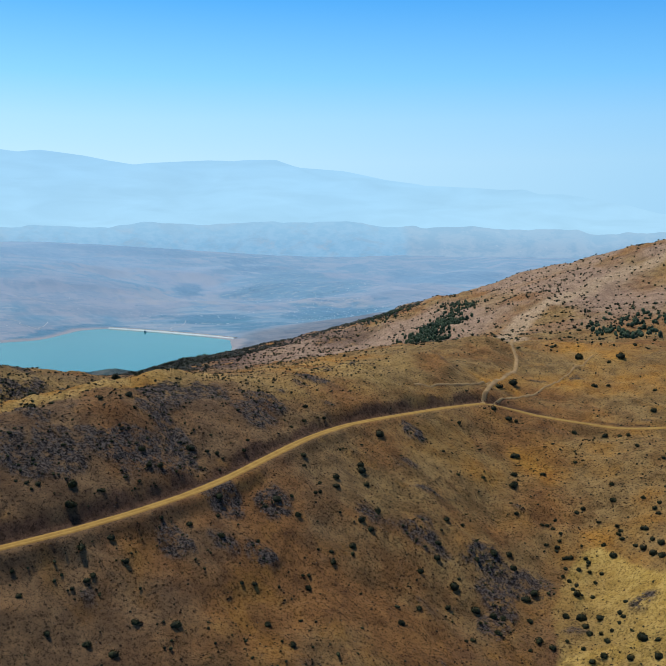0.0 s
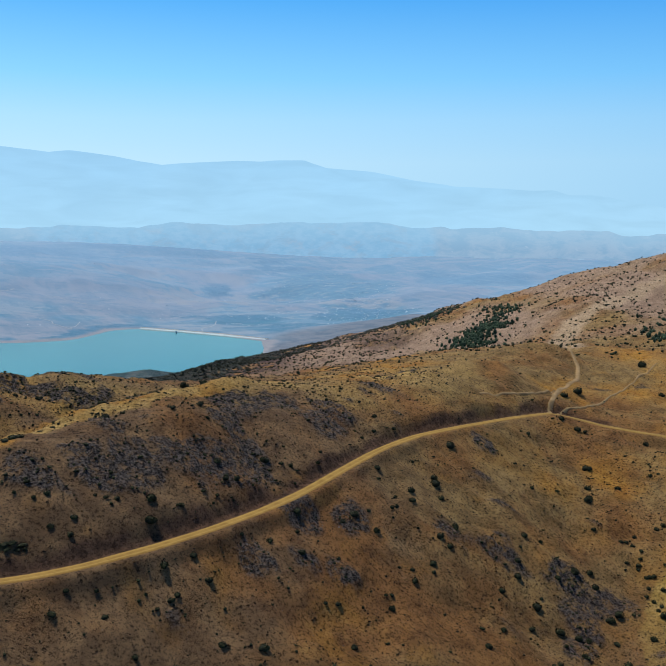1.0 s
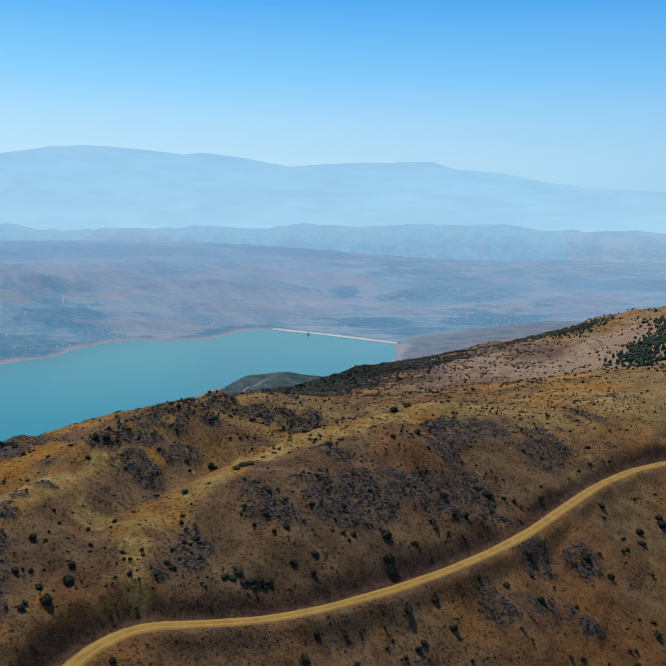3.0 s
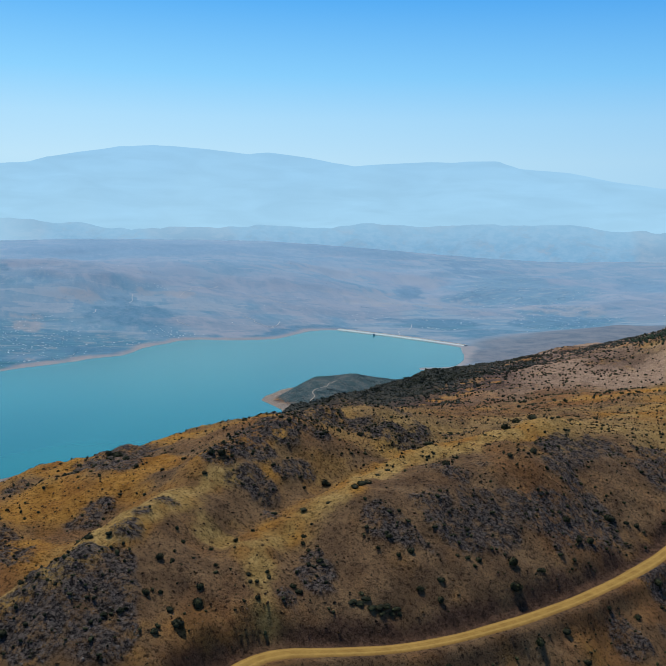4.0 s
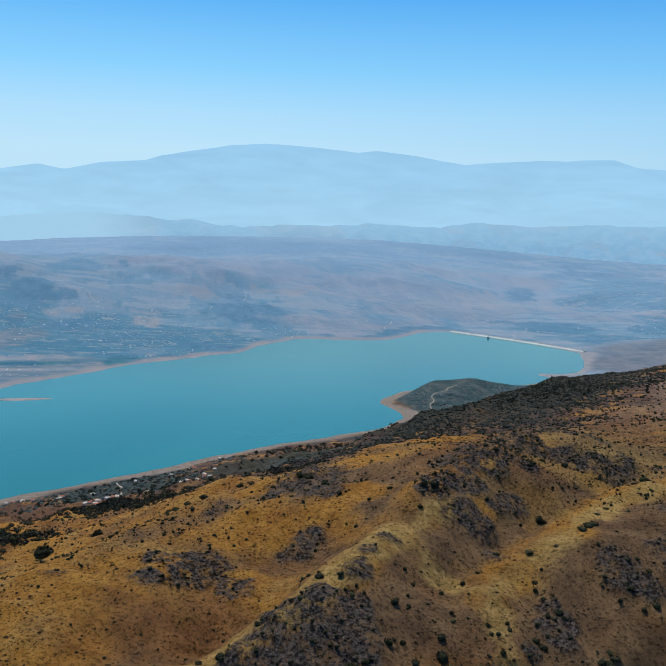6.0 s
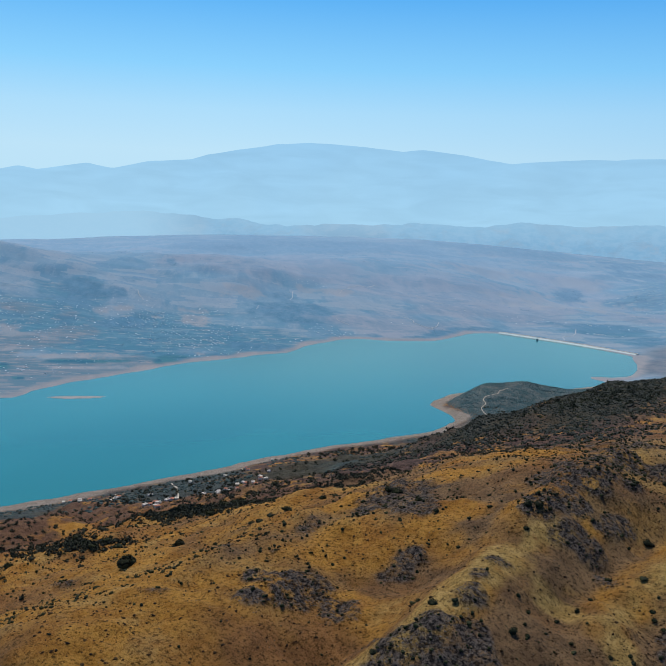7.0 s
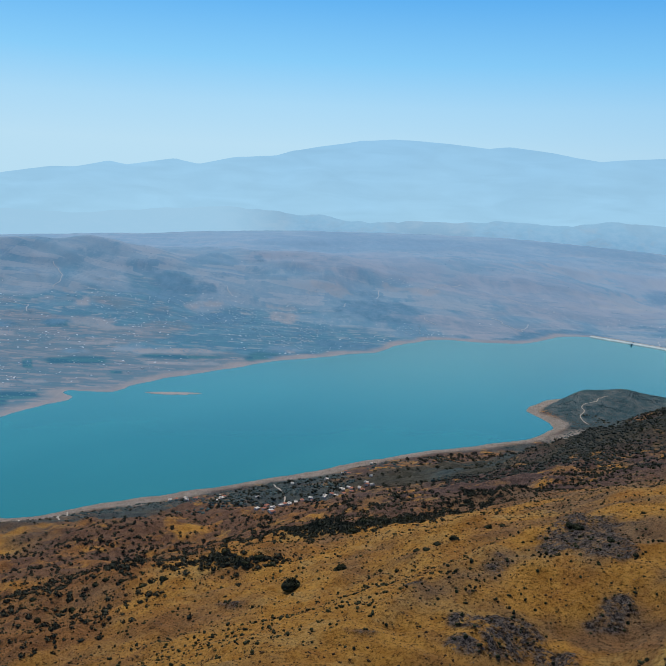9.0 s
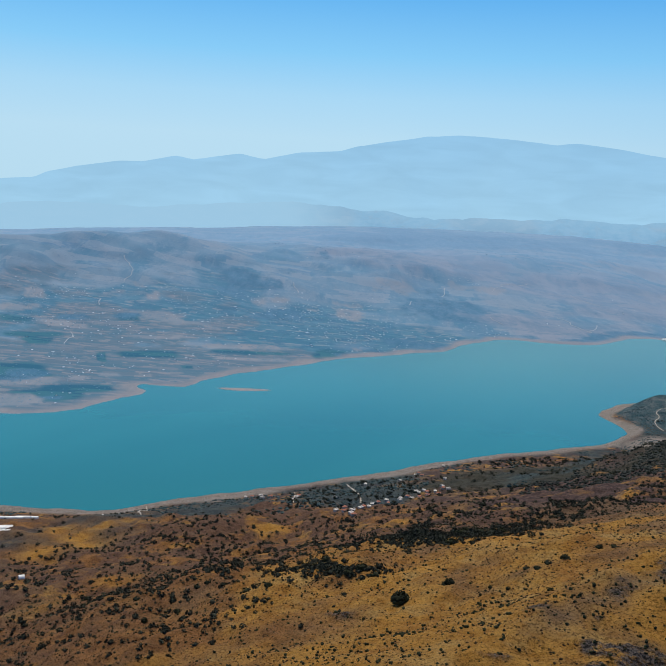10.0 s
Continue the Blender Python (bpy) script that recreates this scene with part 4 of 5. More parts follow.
strip("track_3", SPUR_TRACK, 1.1, TRACK, None, 0.28, "narrow dirt track beside the junction", "track")


# ---- things ----
def leaf_material(name, dark, light):
    m = Mat(name, 0.85, 0.15)
    tone = m.calc("ADD", m.calc("MULTIPLY", m.island(), 0.6), m.calc("MULTIPLY", m.noise(0.5, 4, 0.7), 0.4))
    return m.colour(m.mix(m.span(tone, 0.2, 0.8), dark, light)).bump(m.noise(0.12, 3, 0.7), 0.08, 0.9).m


def plain_material(name, dark, light, size, rough=0.85, deep=0.02):
    m = Mat(name, rough, 0.25)
    return m.colour(m.mix(m.span(m.noise(size, 5, 0.65), 0.3, 0.7), dark, light)).bump(m.noise(size * 0.4, 4, 0.7), deep, 0.6).m


LEAF = leaf_material("scrub_leaves", (0.009, 0.012, 0.006), (0.03, 0.036, 0.015))
PINE = leaf_material("pine_leaves", (0.011, 0.026, 0.016), (0.034, 0.062, 0.034))
# orchard green with the bluish haze of the shore painted in
HAZED_ORCHARD = leaf_material("hazed_orchard_leaves", (0.016, 0.036, 0.040), (0.044, 0.072, 0.076))
WOOD = leaf_material("dark_wood_leaves", (0.008, 0.012, 0.012), (0.032, 0.040, 0.036))
# blue in these leaves is painted haze over the headland
HAZED_SCRUB = leaf_material("hazed_headland_leaves", (0.026, 0.068, 0.082), (0.058, 0.116, 0.134))
OAK = leaf_material("oak_leaves", (0.017, 0.021, 0.015), (0.050, 0.055, 0.036))
DRY = leaf_material("dry_tufts", (0.018, 0.011, 0.005), (0.07, 0.04, 0.015))
BARK = plain_material("bark", (0.06, 0.045, 0.03), (0.14, 0.10, 0.07), 0.3)


def stone_material():
    m = Mat("grey_limestone", 0.9, 0.2)
    c = m.mix(m.island(), (0.036, 0.033, 0.032), (0.155, 0.140, 0.126))
    return m.colour(m.mix(m.span(m.noise(0.5, 5, 0.7), 0.45, 0.7, 0, 0.6), c, (0.09, 0.075, 0.06))).bump(m.noise(0.25, 5, 0.7), 0.1, 0.8).m


STONE = stone_material()
LANE = plain_material("pale_lane", (0.24, 0.215, 0.18), (0.34, 0.31, 0.265), 3.0)
PLASTER = plain_material("white_plaster", (0.42, 0.39, 0.35), (0.6, 0.57, 0.53), 2.0)
TILES = plain_material("red_roof_tiles", (0.22, 0.085, 0.055), (0.32, 0.135, 0.085), 0.8)
SLAB = plain_material("pale_concrete", (0.32, 0.30, 0.27), (0.48, 0.45, 0.41), 3.0)
PLASTIC = plain_material("greenhouse_film", (0.62, 0.64, 0.6), (0.82, 0.82, 0.78), 2.5, 0.45)
GLASS = plain_material("dark_window", (0.02, 0.025, 0.03), (0.05, 0.055, 0.06), 0.7, 0.2)
TIMBER = plain_material("painted_door", (0.12, 0.08, 0.05), (0.22, 0.15, 0.1), 0.4)
DAMFACE = plain_material("dam_stone_facing", (0.30, 0.37, 0.40), (0.40, 0.46, 0.48), 12.0)
SAND = plain_material("lake_sand", (0.17, 0.165, 0.175), (0.23, 0.21, 0.215), 9.0)
# things across the lake: distance haze is painted into these three colours
HAZED_GREEN = plain_material("haze_blue_green", (0.058, 0.158, 0.246), (0.096, 0.200, 0.288), 15.0)
HAZED_LANE = plain_material("hazed_lane", (0.22, 0.27, 0.32), (0.29, 0.33, 0.37), 15.0)
HAZED_WALL = plain_material("hazed_house", (0.40, 0.50, 0.58), (0.56, 0.63, 0.69), 8.0)


def part(name, bm, material, parent=None, label=""):
    me = bpy.data.meshes.new(name)
    bm.to_mesh(me)
    bm.free()
    me.materials.append(material)
    ob = new(name, me)
    ob.parent = parent
    return tagged(ob, label)


def blob(seed, level, rough, squash=0.8):
    """A lumpy ball, one metre across: places and triangles."""
    bm = bmesh.new()
    bmesh.ops.create_icosphere(bm, subdivisions=level, radius=0.5)
    off = Vector((seed * 3.7, seed * 1.9, seed * 5.3))
    for v in bm.verts:
        v.co *= 1 + rough * noise.fractal(v.co * 3.2 + off, 1.0, 2.0, 3)
        v.co.z *= squash
    places = np.array([v.co[:] for v in bm.verts])
    tris = np.array([[v.index for v in f.verts] for f in bm.faces])
    bm.free()
    return places, tris


def clump(seed, squash):
    """A small ragged lump of eight to ten faces, one metre across."""
    r = np.random.default_rng(seed)
    k = int(r.integers(4, 6))
    a = np.arange(k) * 6.2832 / k + r.uniform(-0.4, 0.4, k)
    ring = np.stack([np.cos(a), np.sin(a), r.uniform(-0.35, 0.35, k)], 1) * r.uniform(0.36, 0.6, (k, 1))
    p = np.concatenate([ring, [[r.uniform(-0.2, 0.2), r.uniform(-0.2, 0.2), 0.5], [0, 0, -0.5]]]) * [1, 1, squash]
    i = np.arange(k)
    n = (i + 1) % k
    return p, np.concatenate([np.stack([i, n, i * 0 + k], 1), np.stack([n, i, i * 0 + k + 1], 1)])


def joined(pieces):
    places, tris, n = [], [], 0
    for p, t in pieces:
        places.append(p)
        tris.append(t + n)
        n += len(p)
    return np.concatenate(places), np.concatenate(tris)


def leaves(rng, count, reach, size, lift=0.45, squash=0.8):
    """Loose leaf sprays over a crown, one triangle pair each."""
    d = rng.normal(size=(count, 3))
    d[:, 2] = np.abs(d[:, 2]) * 0.9 - 0.25
    d /= np.linalg.norm(d, axis=1, keepdims=True)
    c = d * reach * rng.uniform(0.82, 1.12, (count, 1)) * [1, 1, squash] + [0, 0, lift]
    a, b = rng.normal(size=(count, 3)), rng.normal(size=(count, 3))
    a, b = (v / np.linalg.norm(v, axis=1, keepdims=True) * size * rng.uniform(0.6, 1.3, (count, 1)) for v in (a, b))
    p = np.stack([c - a, c + b, c + a, c - b], 1).reshape(-1, 3)
    k = np.arange(count)[:, None] * 4
    return p, np.concatenate([k + [0, 1, 2], k + [0, 2, 3]])


def crown(seed, lumps, level, sprays, spread=0.3, tall=0.8):
    """A crown about one metre across, standing on the ground: clumps and loose sprays."""
    rng = np.random.default_rng(seed)
    pieces = []
    for i in range(lumps):
        a, r = rng.uniform(0, 6.28), spread * math.sqrt(rng.uniform(0, 1))
        p, t = blob(seed * 10 + i, level, 0.42, tall)
        s = rng.uniform(0.42, 0.72)
        pieces.append((p * s + [r * math.cos(a), r * math.sin(a), tall * (0.22 + 0.32 * rng.uniform(0, 1) * (1 - r / spread * 0.6))], t))
    if sprays:
        pieces.append(leaves(rng, sprays, 0.46, 0.075, tall * 0.36, tall))
    return joined(pieces)


def oak(seed, sprays):
    """A ragged oak bush, one metre across: a dark heart under loose leaf sprays."""
    rng = np.random.default_rng(seed)
    p, t = clump(seed, 0.8)
    return joined([(p * 0.72 + [0, 0, 0.3], t), leaves(rng, sprays, 0.4, 0.15, 0.34, 0.8)])


def scatter(name, kinds, x, y, size, material, label, category, rng, sink=0.08, tall=(0.8, 1.2), flat=False):
    """Many small things of one kind as one mesh on the ground."""
    z = height(x, y)
    pick = rng.integers(0, len(kinds), len(x))
    pieces, n = [], 0
    for k, (p, t) in enumerate(kinds):
        i = np.nonzero(pick == k)[0]
        if not len(i):
            continue
        a = rng.uniform(0, 6.283, len(i))
        c, s = np.cos(a)[:, None], np.sin(a)[:, None]
        sx, sz = size[i][:, None], (size[i] * rng.uniform(*tall, len(i)))[:, None]
        wide = rng.uniform(0.8, 1.25, len(i))[:, None]
        px, py = p[:, 0] * sx * wide, p[:, 1] * sx / wide
        v = np.stack([x[i][:, None] + px * c - py * s, y[i][:, None] + px * s + py * c, z[i][:, None] - sink * sx + p[:, 2] * sz], -1)
        f = t[None] + (np.arange(len(i)) * len(p))[:, None, None]
        pieces.append((v.reshape(-1, 3), f.reshape(-1, 3)))
    v, f = joined(pieces)
    return tagged(new(name, mesh_of(name, v, f, material, not flat)), label, category, kind="stuff")


# shrubs that stand out one by one: x, y, width
SLOPE_SHRUBS = [
    (-9.3, 291.9, 1.7), (-9.5, 284.3, 1.7), (-3, 290.1, 1.7), (-13.4, 277.7, 1.6), (-25.6, 258.4, 1.5), (-33.2, 246.6, 1.5), (-35.9, 245.6, 1.5), (-26.1, 252.4, 1.5),
    (-9, 260.9, 2.3), (-8.6, 257.5, 1.5), (-3.8, 253.7, 1.5), (0.8, 257.5, 2.3), (0.9, 254.1, 2.3), (8.8, 273.1, 2.5), (8.9, 269.6, 3.6), (10.2, 264.7, 2.4),
    (15.8, 293.7, 3.9), (-30.3, 226.5, 3.1), (-15.6, 236.9, 3.2), (-18.6, 233.4, 2.1), (-9.5, 235.3, 2.2), (-3.7, 247.7, 1.5), (-5, 246.7, 1.5), (-29.7, 221.1, 1.4),
    (-35.8, 212.7, 2), (-28, 213.8, 2), (-19.3, 219.2, 1.4), (8.2, 244, 2.2), (10.8, 242.3, 2.2), (5.4, 233.7, 2.2), (13.1, 251.5, 2.3), (0, 224.5, 2.1),
]
LOWER_SHRUBS = [
    (5.4, 230.7, 1.4), (-0.4, 228.3, 1.4), (-6.2, 216.9, 1.4), (-7.6, 215.9, 1.3), (-6.2, 212.9, 2), (-22, 204.1, 1.3), (-19.1, 205.9, 1.3), (-11.7, 241.3, 1.5),
    (-61.7, 200.6, 2.9), (-56.4, 190.2, 2.7), (-51.2, 196.7, 1.9), (-46.8, 192.6, 1.8), (-56.4, 209.4, 2), (-59.2, 252.8, 2.3), (-67.6, 178.6, 1.2), (-64.5, 173.7, 1.7),
    (-52.8, 186.1, 1.8), (-53.6, 184.7, 1.8), (-56, 181.8, 1.2), (-42.3, 180.1, 1.8), (-34, 182.8, 2.7), (-50.3, 171.7, 2.6), (-57.5, 168.7, 1.7), (-44.7, 170.9, 2.6),
    (-42.1, 209.3, 1.3), (-45.5, 227, 2.1), (-49.3, 218.5, 1.3), (-15.2, 196.6, 1.9), (-9.1, 191.5, 1.9), (-40.3, 243, 3.3), (66.8, 316.6, 4.3), (62, 295.2, 4.1),
]
JUNCTION_SHRUBS = [
    (64.1, 303.7, 2.8), (94.8, 339.4, 3.1), (69.2, 341.4, 3.1), (63.9, 345, 3.1), (72.4, 341.6, 2.1), (47.2, 323.8, 1.9), (74.6, 305.4, 1.9), (88.4, 314, 1.9),
    (42.3, 290.6, 1.8), (51.6, 294.8, 1.8),
]
VALLEY_SHRUBS = [
    (138.4, 373.2, 2.3), (130.8, 353.4, 3.3), (131.8, 416.3, 2.6), (137.7, 417.6, 5.8), (78.8, 380.1, 6.8), (71.2, 372.5, 5), (120.3, 426, 5.8), (121.4, 383.4, 2.4),
    (115.8, 385.3, 3.5), (105.6, 334.9, 3.1), (110.1, 331.6, 2.1), (112.7, 329.7, 2.1), (112.1, 317.8, 2), (116.6, 303.6, 1.9), (22.8, 224.8, 2.1), (17.3, 212.6, 2),
    (24.6, 238.5, 2.2),
]
SPUR_SHRUBS = [
    (-75.9, 188.5, 1.7), (-76.3, 192.4, 1.7), (-61.1, 201.1, 2.6), (-69.6, 202.4, 1.7), (-71.8, 201, 1.7), (-73.9, 199.8, 1.2), (-62.6, 205.5, 2.7), (-79.7, 229.4, 2), (-74, 170, 2.3), (-72.7, 175.3, 1.6),
    (-103.7, 151.5, 1.5),
]
CREST_SHRUBS = [
    (-55.7, 244.1, 1.4), (-51, 229.9, 2.9), (-48, 224.7, 1.9), (-59.2, 252.8, 1.4),
]
BROW_SHRUBS = [
    (-145.1, 172.8, 1), (-381.4, 727.2, 10.4), (-144.6, 144.4, 2.1), (-150.4, 147.2, 2.1), (-146.9, 153.7, 1.4), (-156.2, 159.7, 1), (-153.9, 146, 1.4), (-59.3, 251.3, 2.1),
    (-65, 242.3, 2), (-79.7, 229.2, 1.9), (-86.4, 249.1, 3.1), (-60.3, 334.7, 5.6), (-64.8, 288.6, 3.6), (-67.2, 269.2, 3.3), (-114.8, 613.3, 7.9), (-127.3, 643.9, 8.3),
    (-95.3, 678.6, 5.8),
]
WEST_SHRUBS = [
    (-199, 254.7, 2.3), (-194.9, 254, 2.3), (-209.3, 241.5, 2.3), (-215.1, 240.9, 2.3), (-205.6, 244.3, 3.4), (-211.2, 238.2, 2.2), (-222.9, 234, 1.5), (-216.1, 229.5, 1.5),
    (-237.1, 235, 2.3), (-300.2, 429, 4.1), (-263.5, 300.2, 5.8), (-266.6, 315.8, 6.1), (-267.3, 326.1, 6.3), (-258.2, 316.3, 6.1), (-253.3, 316.6, 6), (-256.5, 335, 4.8),
    (-276.7, 248.4, 3.9), (-274.6, 253.2, 5.2), (-267.8, 249.5, 3.8), (-282, 252, 4), (-333, 245.9, 2.9), (-309.2, 237.1, 4.1), (-337.5, 245.4, 2.9), (-325.2, 245.2, 2.9),
    (-355.7, 259.2, 3.1), (-392, 254.4, 3.4), (-418.5, 268.8, 3.6), (-358.9, 237, 3), (-337.4, 218.2, 2.8), (-329.9, 226.1, 2.8), (-298.3, 234.4, 3.9), (-293.5, 261.5, 4.2),
]
GOLD_SHRUBS = [
    (74.9, 258.5, 1.6), (77.8, 256.7, 1.6), (80.9, 255, 1.7), (71.3, 255.3, 1.6), (72.9, 253.2, 1.6), (71.3, 251.1, 1.6), (75.3, 245, 1.6), (77.9, 251.3, 1.6), (71.2, 246.3, 2.4),
    (71.3, 260.3, 1.6), (69.8, 257.1, 1.6), (66, 238.6, 2.3), (70, 236.7, 3.5), (69.5, 231.5, 2.3), (69.5, 227.6, 2.3), (73.9, 233.1, 2.4), (62.8, 225.2, 1.4), (72.1, 226, 1.5),
    (72.5, 222, 2.3), (75.1, 226.2, 1.5), (77.4, 227.6, 1.5), (66, 221.1, 1.4), (69.9, 216.1, 2.2), (66.8, 215.3, 2.2), (75.2, 211.5, 2.3), (79.7, 216.5, 3.6), (82.8, 213.6, 1.6),
    (80.5, 207.2, 2.3), (78.7, 231, 1.6), (79, 229.1, 1.6), (81.4, 234.6, 1.6), (85.4, 259, 2.7), (89.7, 267.8, 1.9),
]
GOLD_BUSHES = [
    (90.8, 268.9, 1.9), (90.3, 271.2, 1.9), (90, 265.2, 1.9), (81, 283.8, 1.8), (83.1, 284.3, 1.9), (86.4, 277.3, 1.8), (84.7, 266, 1.8), (93.5, 256.2, 2.8), (94.2, 249.7, 2.7),
    (95.7, 246.9, 2.7), (98, 254.2, 2.8), (97.1, 258.9, 1.8), (92.5, 259.9, 1.8), (97.6, 267, 2.9), (103.8, 272.4, 1.9), (103.5, 275.1, 1.9), (102.4, 282.5, 2), (105.7, 277, 1.9),
    (95.6, 293.9, 2), (93.6, 285.9, 3), (70.4, 268.1, 1.6), (72, 264.8, 1.6), (73.1, 264.5, 1.6), (74.1, 264.3, 1.6), (78.1, 262.3, 1.7), (78.6, 261, 1.7), (71, 269.2, 1.7),
    (72.1, 271, 1.7), (72.9, 273.2, 1.7), (67.6, 269.6, 1.6), (69.8, 278.6, 1.7), (68.1, 278.3, 1.7), (71.5, 277, 1.7),
]
FOOT_SHRUBS = [
    (73, 280.5, 1.7), (34.9, 263.3, 2.4), (40.3, 265.3, 1.6), (31, 251.6, 2.3), (48.7, 257.3, 3.5), (54, 260.9, 2.4), (54.2, 255.4, 2.3), (42.7, 252.6, 2.3), (34.3, 239.6, 3.3),
    (36.1, 242.6, 1.4), (31.7, 231.8, 2.1), (39.6, 234.9, 3.2), (44.6, 233.9, 2.2), (40.2, 229.3, 1.4), (34.9, 219.9, 1.3), (37, 221.9, 2), (56.1, 245.1, 3.4), (59.1, 247.4, 3.4),
    (47.3, 234.5, 2.2), (44.5, 227.2, 2.1), (55.2, 235.9, 2.2), (55.7, 226.9, 3.2), (58.7, 224.3, 2.2), (52.7, 223.6, 1.4), (30.2, 246.4, 2.3), (63, 297.5, 2.8), (75, 305.3, 2),
    (60.6, 281.8, 1.7),
]
HOLLOW_SHRUBS = [
    (-140.8, 167.2, 1.8), (-121.2, 180.2, 1.2), (-117.8, 173.9, 1.1), (-118.6, 187.6, 1.2), (-117.7, 165.6, 1.7), (-116.8, 162, 2.5), (-120.5, 151.9, 1.6), (-117.7, 155.6, 2.4), (-129.6, 151.6, 1.6), (-127.3, 153.4, 1.6),
    (-120.3, 157.8, 1.6), (-123.1, 160.4, 1.1), (-125.2, 158.4, 1.7), (-109.1, 172.8, 1.1), (-110.3, 172.5, 1.1), (-108.2, 176.5, 1.1), (-107.6, 175.4, 1.1), (-111.3, 174.2, 1.1), (-103, 176.4, 1.7), (-101.8, 175.8, 1.7),
    (-101.9, 183.5, 1.2), (-100, 185.5, 1.8), (-99, 184.5, 1.2),
]
HOLLOW_BUSHES = [
    (-107.6, 168.7, 1.1), (-80, 188, 1.8), (-83.1, 195, 1.9), (-85.2, 192.7, 1.2), (-87.7, 196, 1.9), (-89.5, 192.8, 1.2), (-105.5, 193.4, 1.2), (-105.1, 191.1, 1.2), (-103.4, 189.2, 1.2), (-126.8, 168.3, 1.8),
    (-124.5, 168.8, 1.1), (-126.1, 177.6, 1.2), (-171, 238.1, 3.7), (-173.1, 237.1, 2.4), (-160.2, 221.6, 2.2), (-153.5, 213.6, 1.4), (-131.2, 202.1, 1.3), (-132.2, 208.8, 2.1), (-130.1, 210.1, 2.1), (-128, 211.2, 1.3),
    (-116.9, 193.7, 1.2), (-108.4, 223.2, 2.1), (-107.5, 223.3, 1.4), (-120.8, 234.6, 1.5), (-111.2, 250, 1.5), (-106.3, 253.8, 1.5),
]
HOLLOW_THICKET = [
    (-98.3, 210.2, 2.4), (-97.2, 212, 2.9), (-96.1, 214.2, 2.4), (-95.7, 227.2, 1.9), (-94.4, 232, 1.6), (-107.8, 201.6, 2.2), (-102.6, 203.1, 1.5), (-92, 178.6, 2.2), (-90.6, 179.2, 2.4), (-89.4, 180.6, 2.0), (-88.2, 179.2, 2.2),
    (-86.9, 180.2, 2.2), (-85.6, 181.2, 2.2), (-84, 182, 2.2), (-90.6, 181.4, 1.8), (-86.2, 179.4, 2.2), (-84.6, 180.8, 1.8),
]
SHRUB_ROWS = SLOPE_SHRUBS + LOWER_SHRUBS + JUNCTION_SHRUBS + VALLEY_SHRUBS + SPUR_SHRUBS + CREST_SHRUBS + BROW_SHRUBS + WEST_SHRUBS + GOLD_SHRUBS + GOLD_BUSHES + FOOT_SHRUBS + HOLLOW_SHRUBS + HOLLOW_BUSHES + HOLLOW_THICKET
shrub_kinds = [mesh_of("shrub", *crown(s, 6, 2, 110), LEAF) for s in range(1, 7)]
first_matted = len(SHRUB_ROWS) - len(HOLLOW_THICKET)
rng = np.random.default_rng(5)
sx, sy, sw = np.array(SHRUB_ROWS).T
for k, (x, y, w, z) in enumerate(zip(sx, sy, sw, height(sx, sy))):
    if y > 600:
        continue
    w = 0.92 * (min(w, 2.4 + 0.6 * (w - 2.4)) if w > 2.4 else w)
    ob = new("shrub", shrub_kinds[rng.integers(0, 6)])
    tall = rng.uniform(0.75, 1.2) * (0.55 if k >= first_matted else 1)
    ob.matrix_basis = pose(x, y, z - 0.1 * w, 0, 0, rng.uniform(0, 360)) @ Matrix.Diagonal((w * 0.92, w * 0.92, w * tall, 1))
    size_word = "large" if w > 3.4 else "low" if w > 1.9 else "small"
    tagged(ob, f"{size_word} dark green evergreen shrub on dry grass", "shrub", "shrubs on the hillside")


def limb(bm, a, b, ra, rb, sides=8):
    """A tapered limb from a to b."""
    a, b = Vector(a), Vector(b)
    turn = (b - a).to_track_quat("Z", "Y").to_matrix()
    loops = []
    for c, r in ((a, ra), ((a + b) / 2 + Vector((0.06, -0.04, 0)) * (b - a).length, (ra + rb) / 2), (b, rb)):
        loops.append([bm.verts.new(c + turn @ Vector((r * math.cos(k * 6.2832 / sides), r * math.sin(k * 6.2832 / sides), 0))) for k in range(sides)])
    for lo, hi in zip(loops, loops[1:]):
        for k in range(sides):
            bm.faces.new((lo[k], lo[(k + 1) % sides], hi[(k + 1) % sides], hi[k]))
    bm.faces.new(loops[-1])
    bm.faces.new(loops[0][::-1])


def tree(x, y, w, tall, seed, label, leaf=None):
    """A round-crowned tree: trunk with limbs, and a crown of clumps."""
    base = tagged(new("tree"), label, "tree")
    base.matrix_basis = pose(x, y, float(height(np.array([x]), np.array([y]))[0]) - 0.15, 0, 0, seed * 40)
    bm = bmesh.new()
    limb(bm, (0, 0, 0), (0.05, 0.02, tall * 0.42), w * 0.06, w * 0.045)
    for k in range(5):
        a = k * 1.3 + seed
        limb(bm, (0.05, 0.02, tall * (0.3 + 0.03 * k)), (w * 0.3 * math.cos(a), w * 0.3 * math.sin(a), tall * (0.6 + 0.05 * (k % 3))), w * 0.03, w * 0.012, 6)
    part("trunk", bm, BARK, base)
    p, t = crown(seed, 12, 2, 420, 0.36, 0.9)
    me = mesh_of("crown", p * [w * 1.1, w * 1.1, tall * 0.95] + [0, 0, tall * 0.16], t, leaf or LEAF)
    ob = new("crown", me)
    ob.parent = base
    return base


tree(-245, 223, 4.2, 4.2, 3, "lone round dark evergreen tree on golden slope")
tree(-236, 236, 2.2, 2.4, 5, "small round tree on golden slope")

# loose ground cover, in the stretch that the hillside shows
def spread(rng, count, near, far, left=68, right=-42):
    a = np.radians(rng.uniform(right, left, count))
    r = np.sqrt(rng.uniform(near ** 2, far ** 2, count))
    return HUB[0] - r * np.sin(a), HUB[1] + r * np.cos(a)


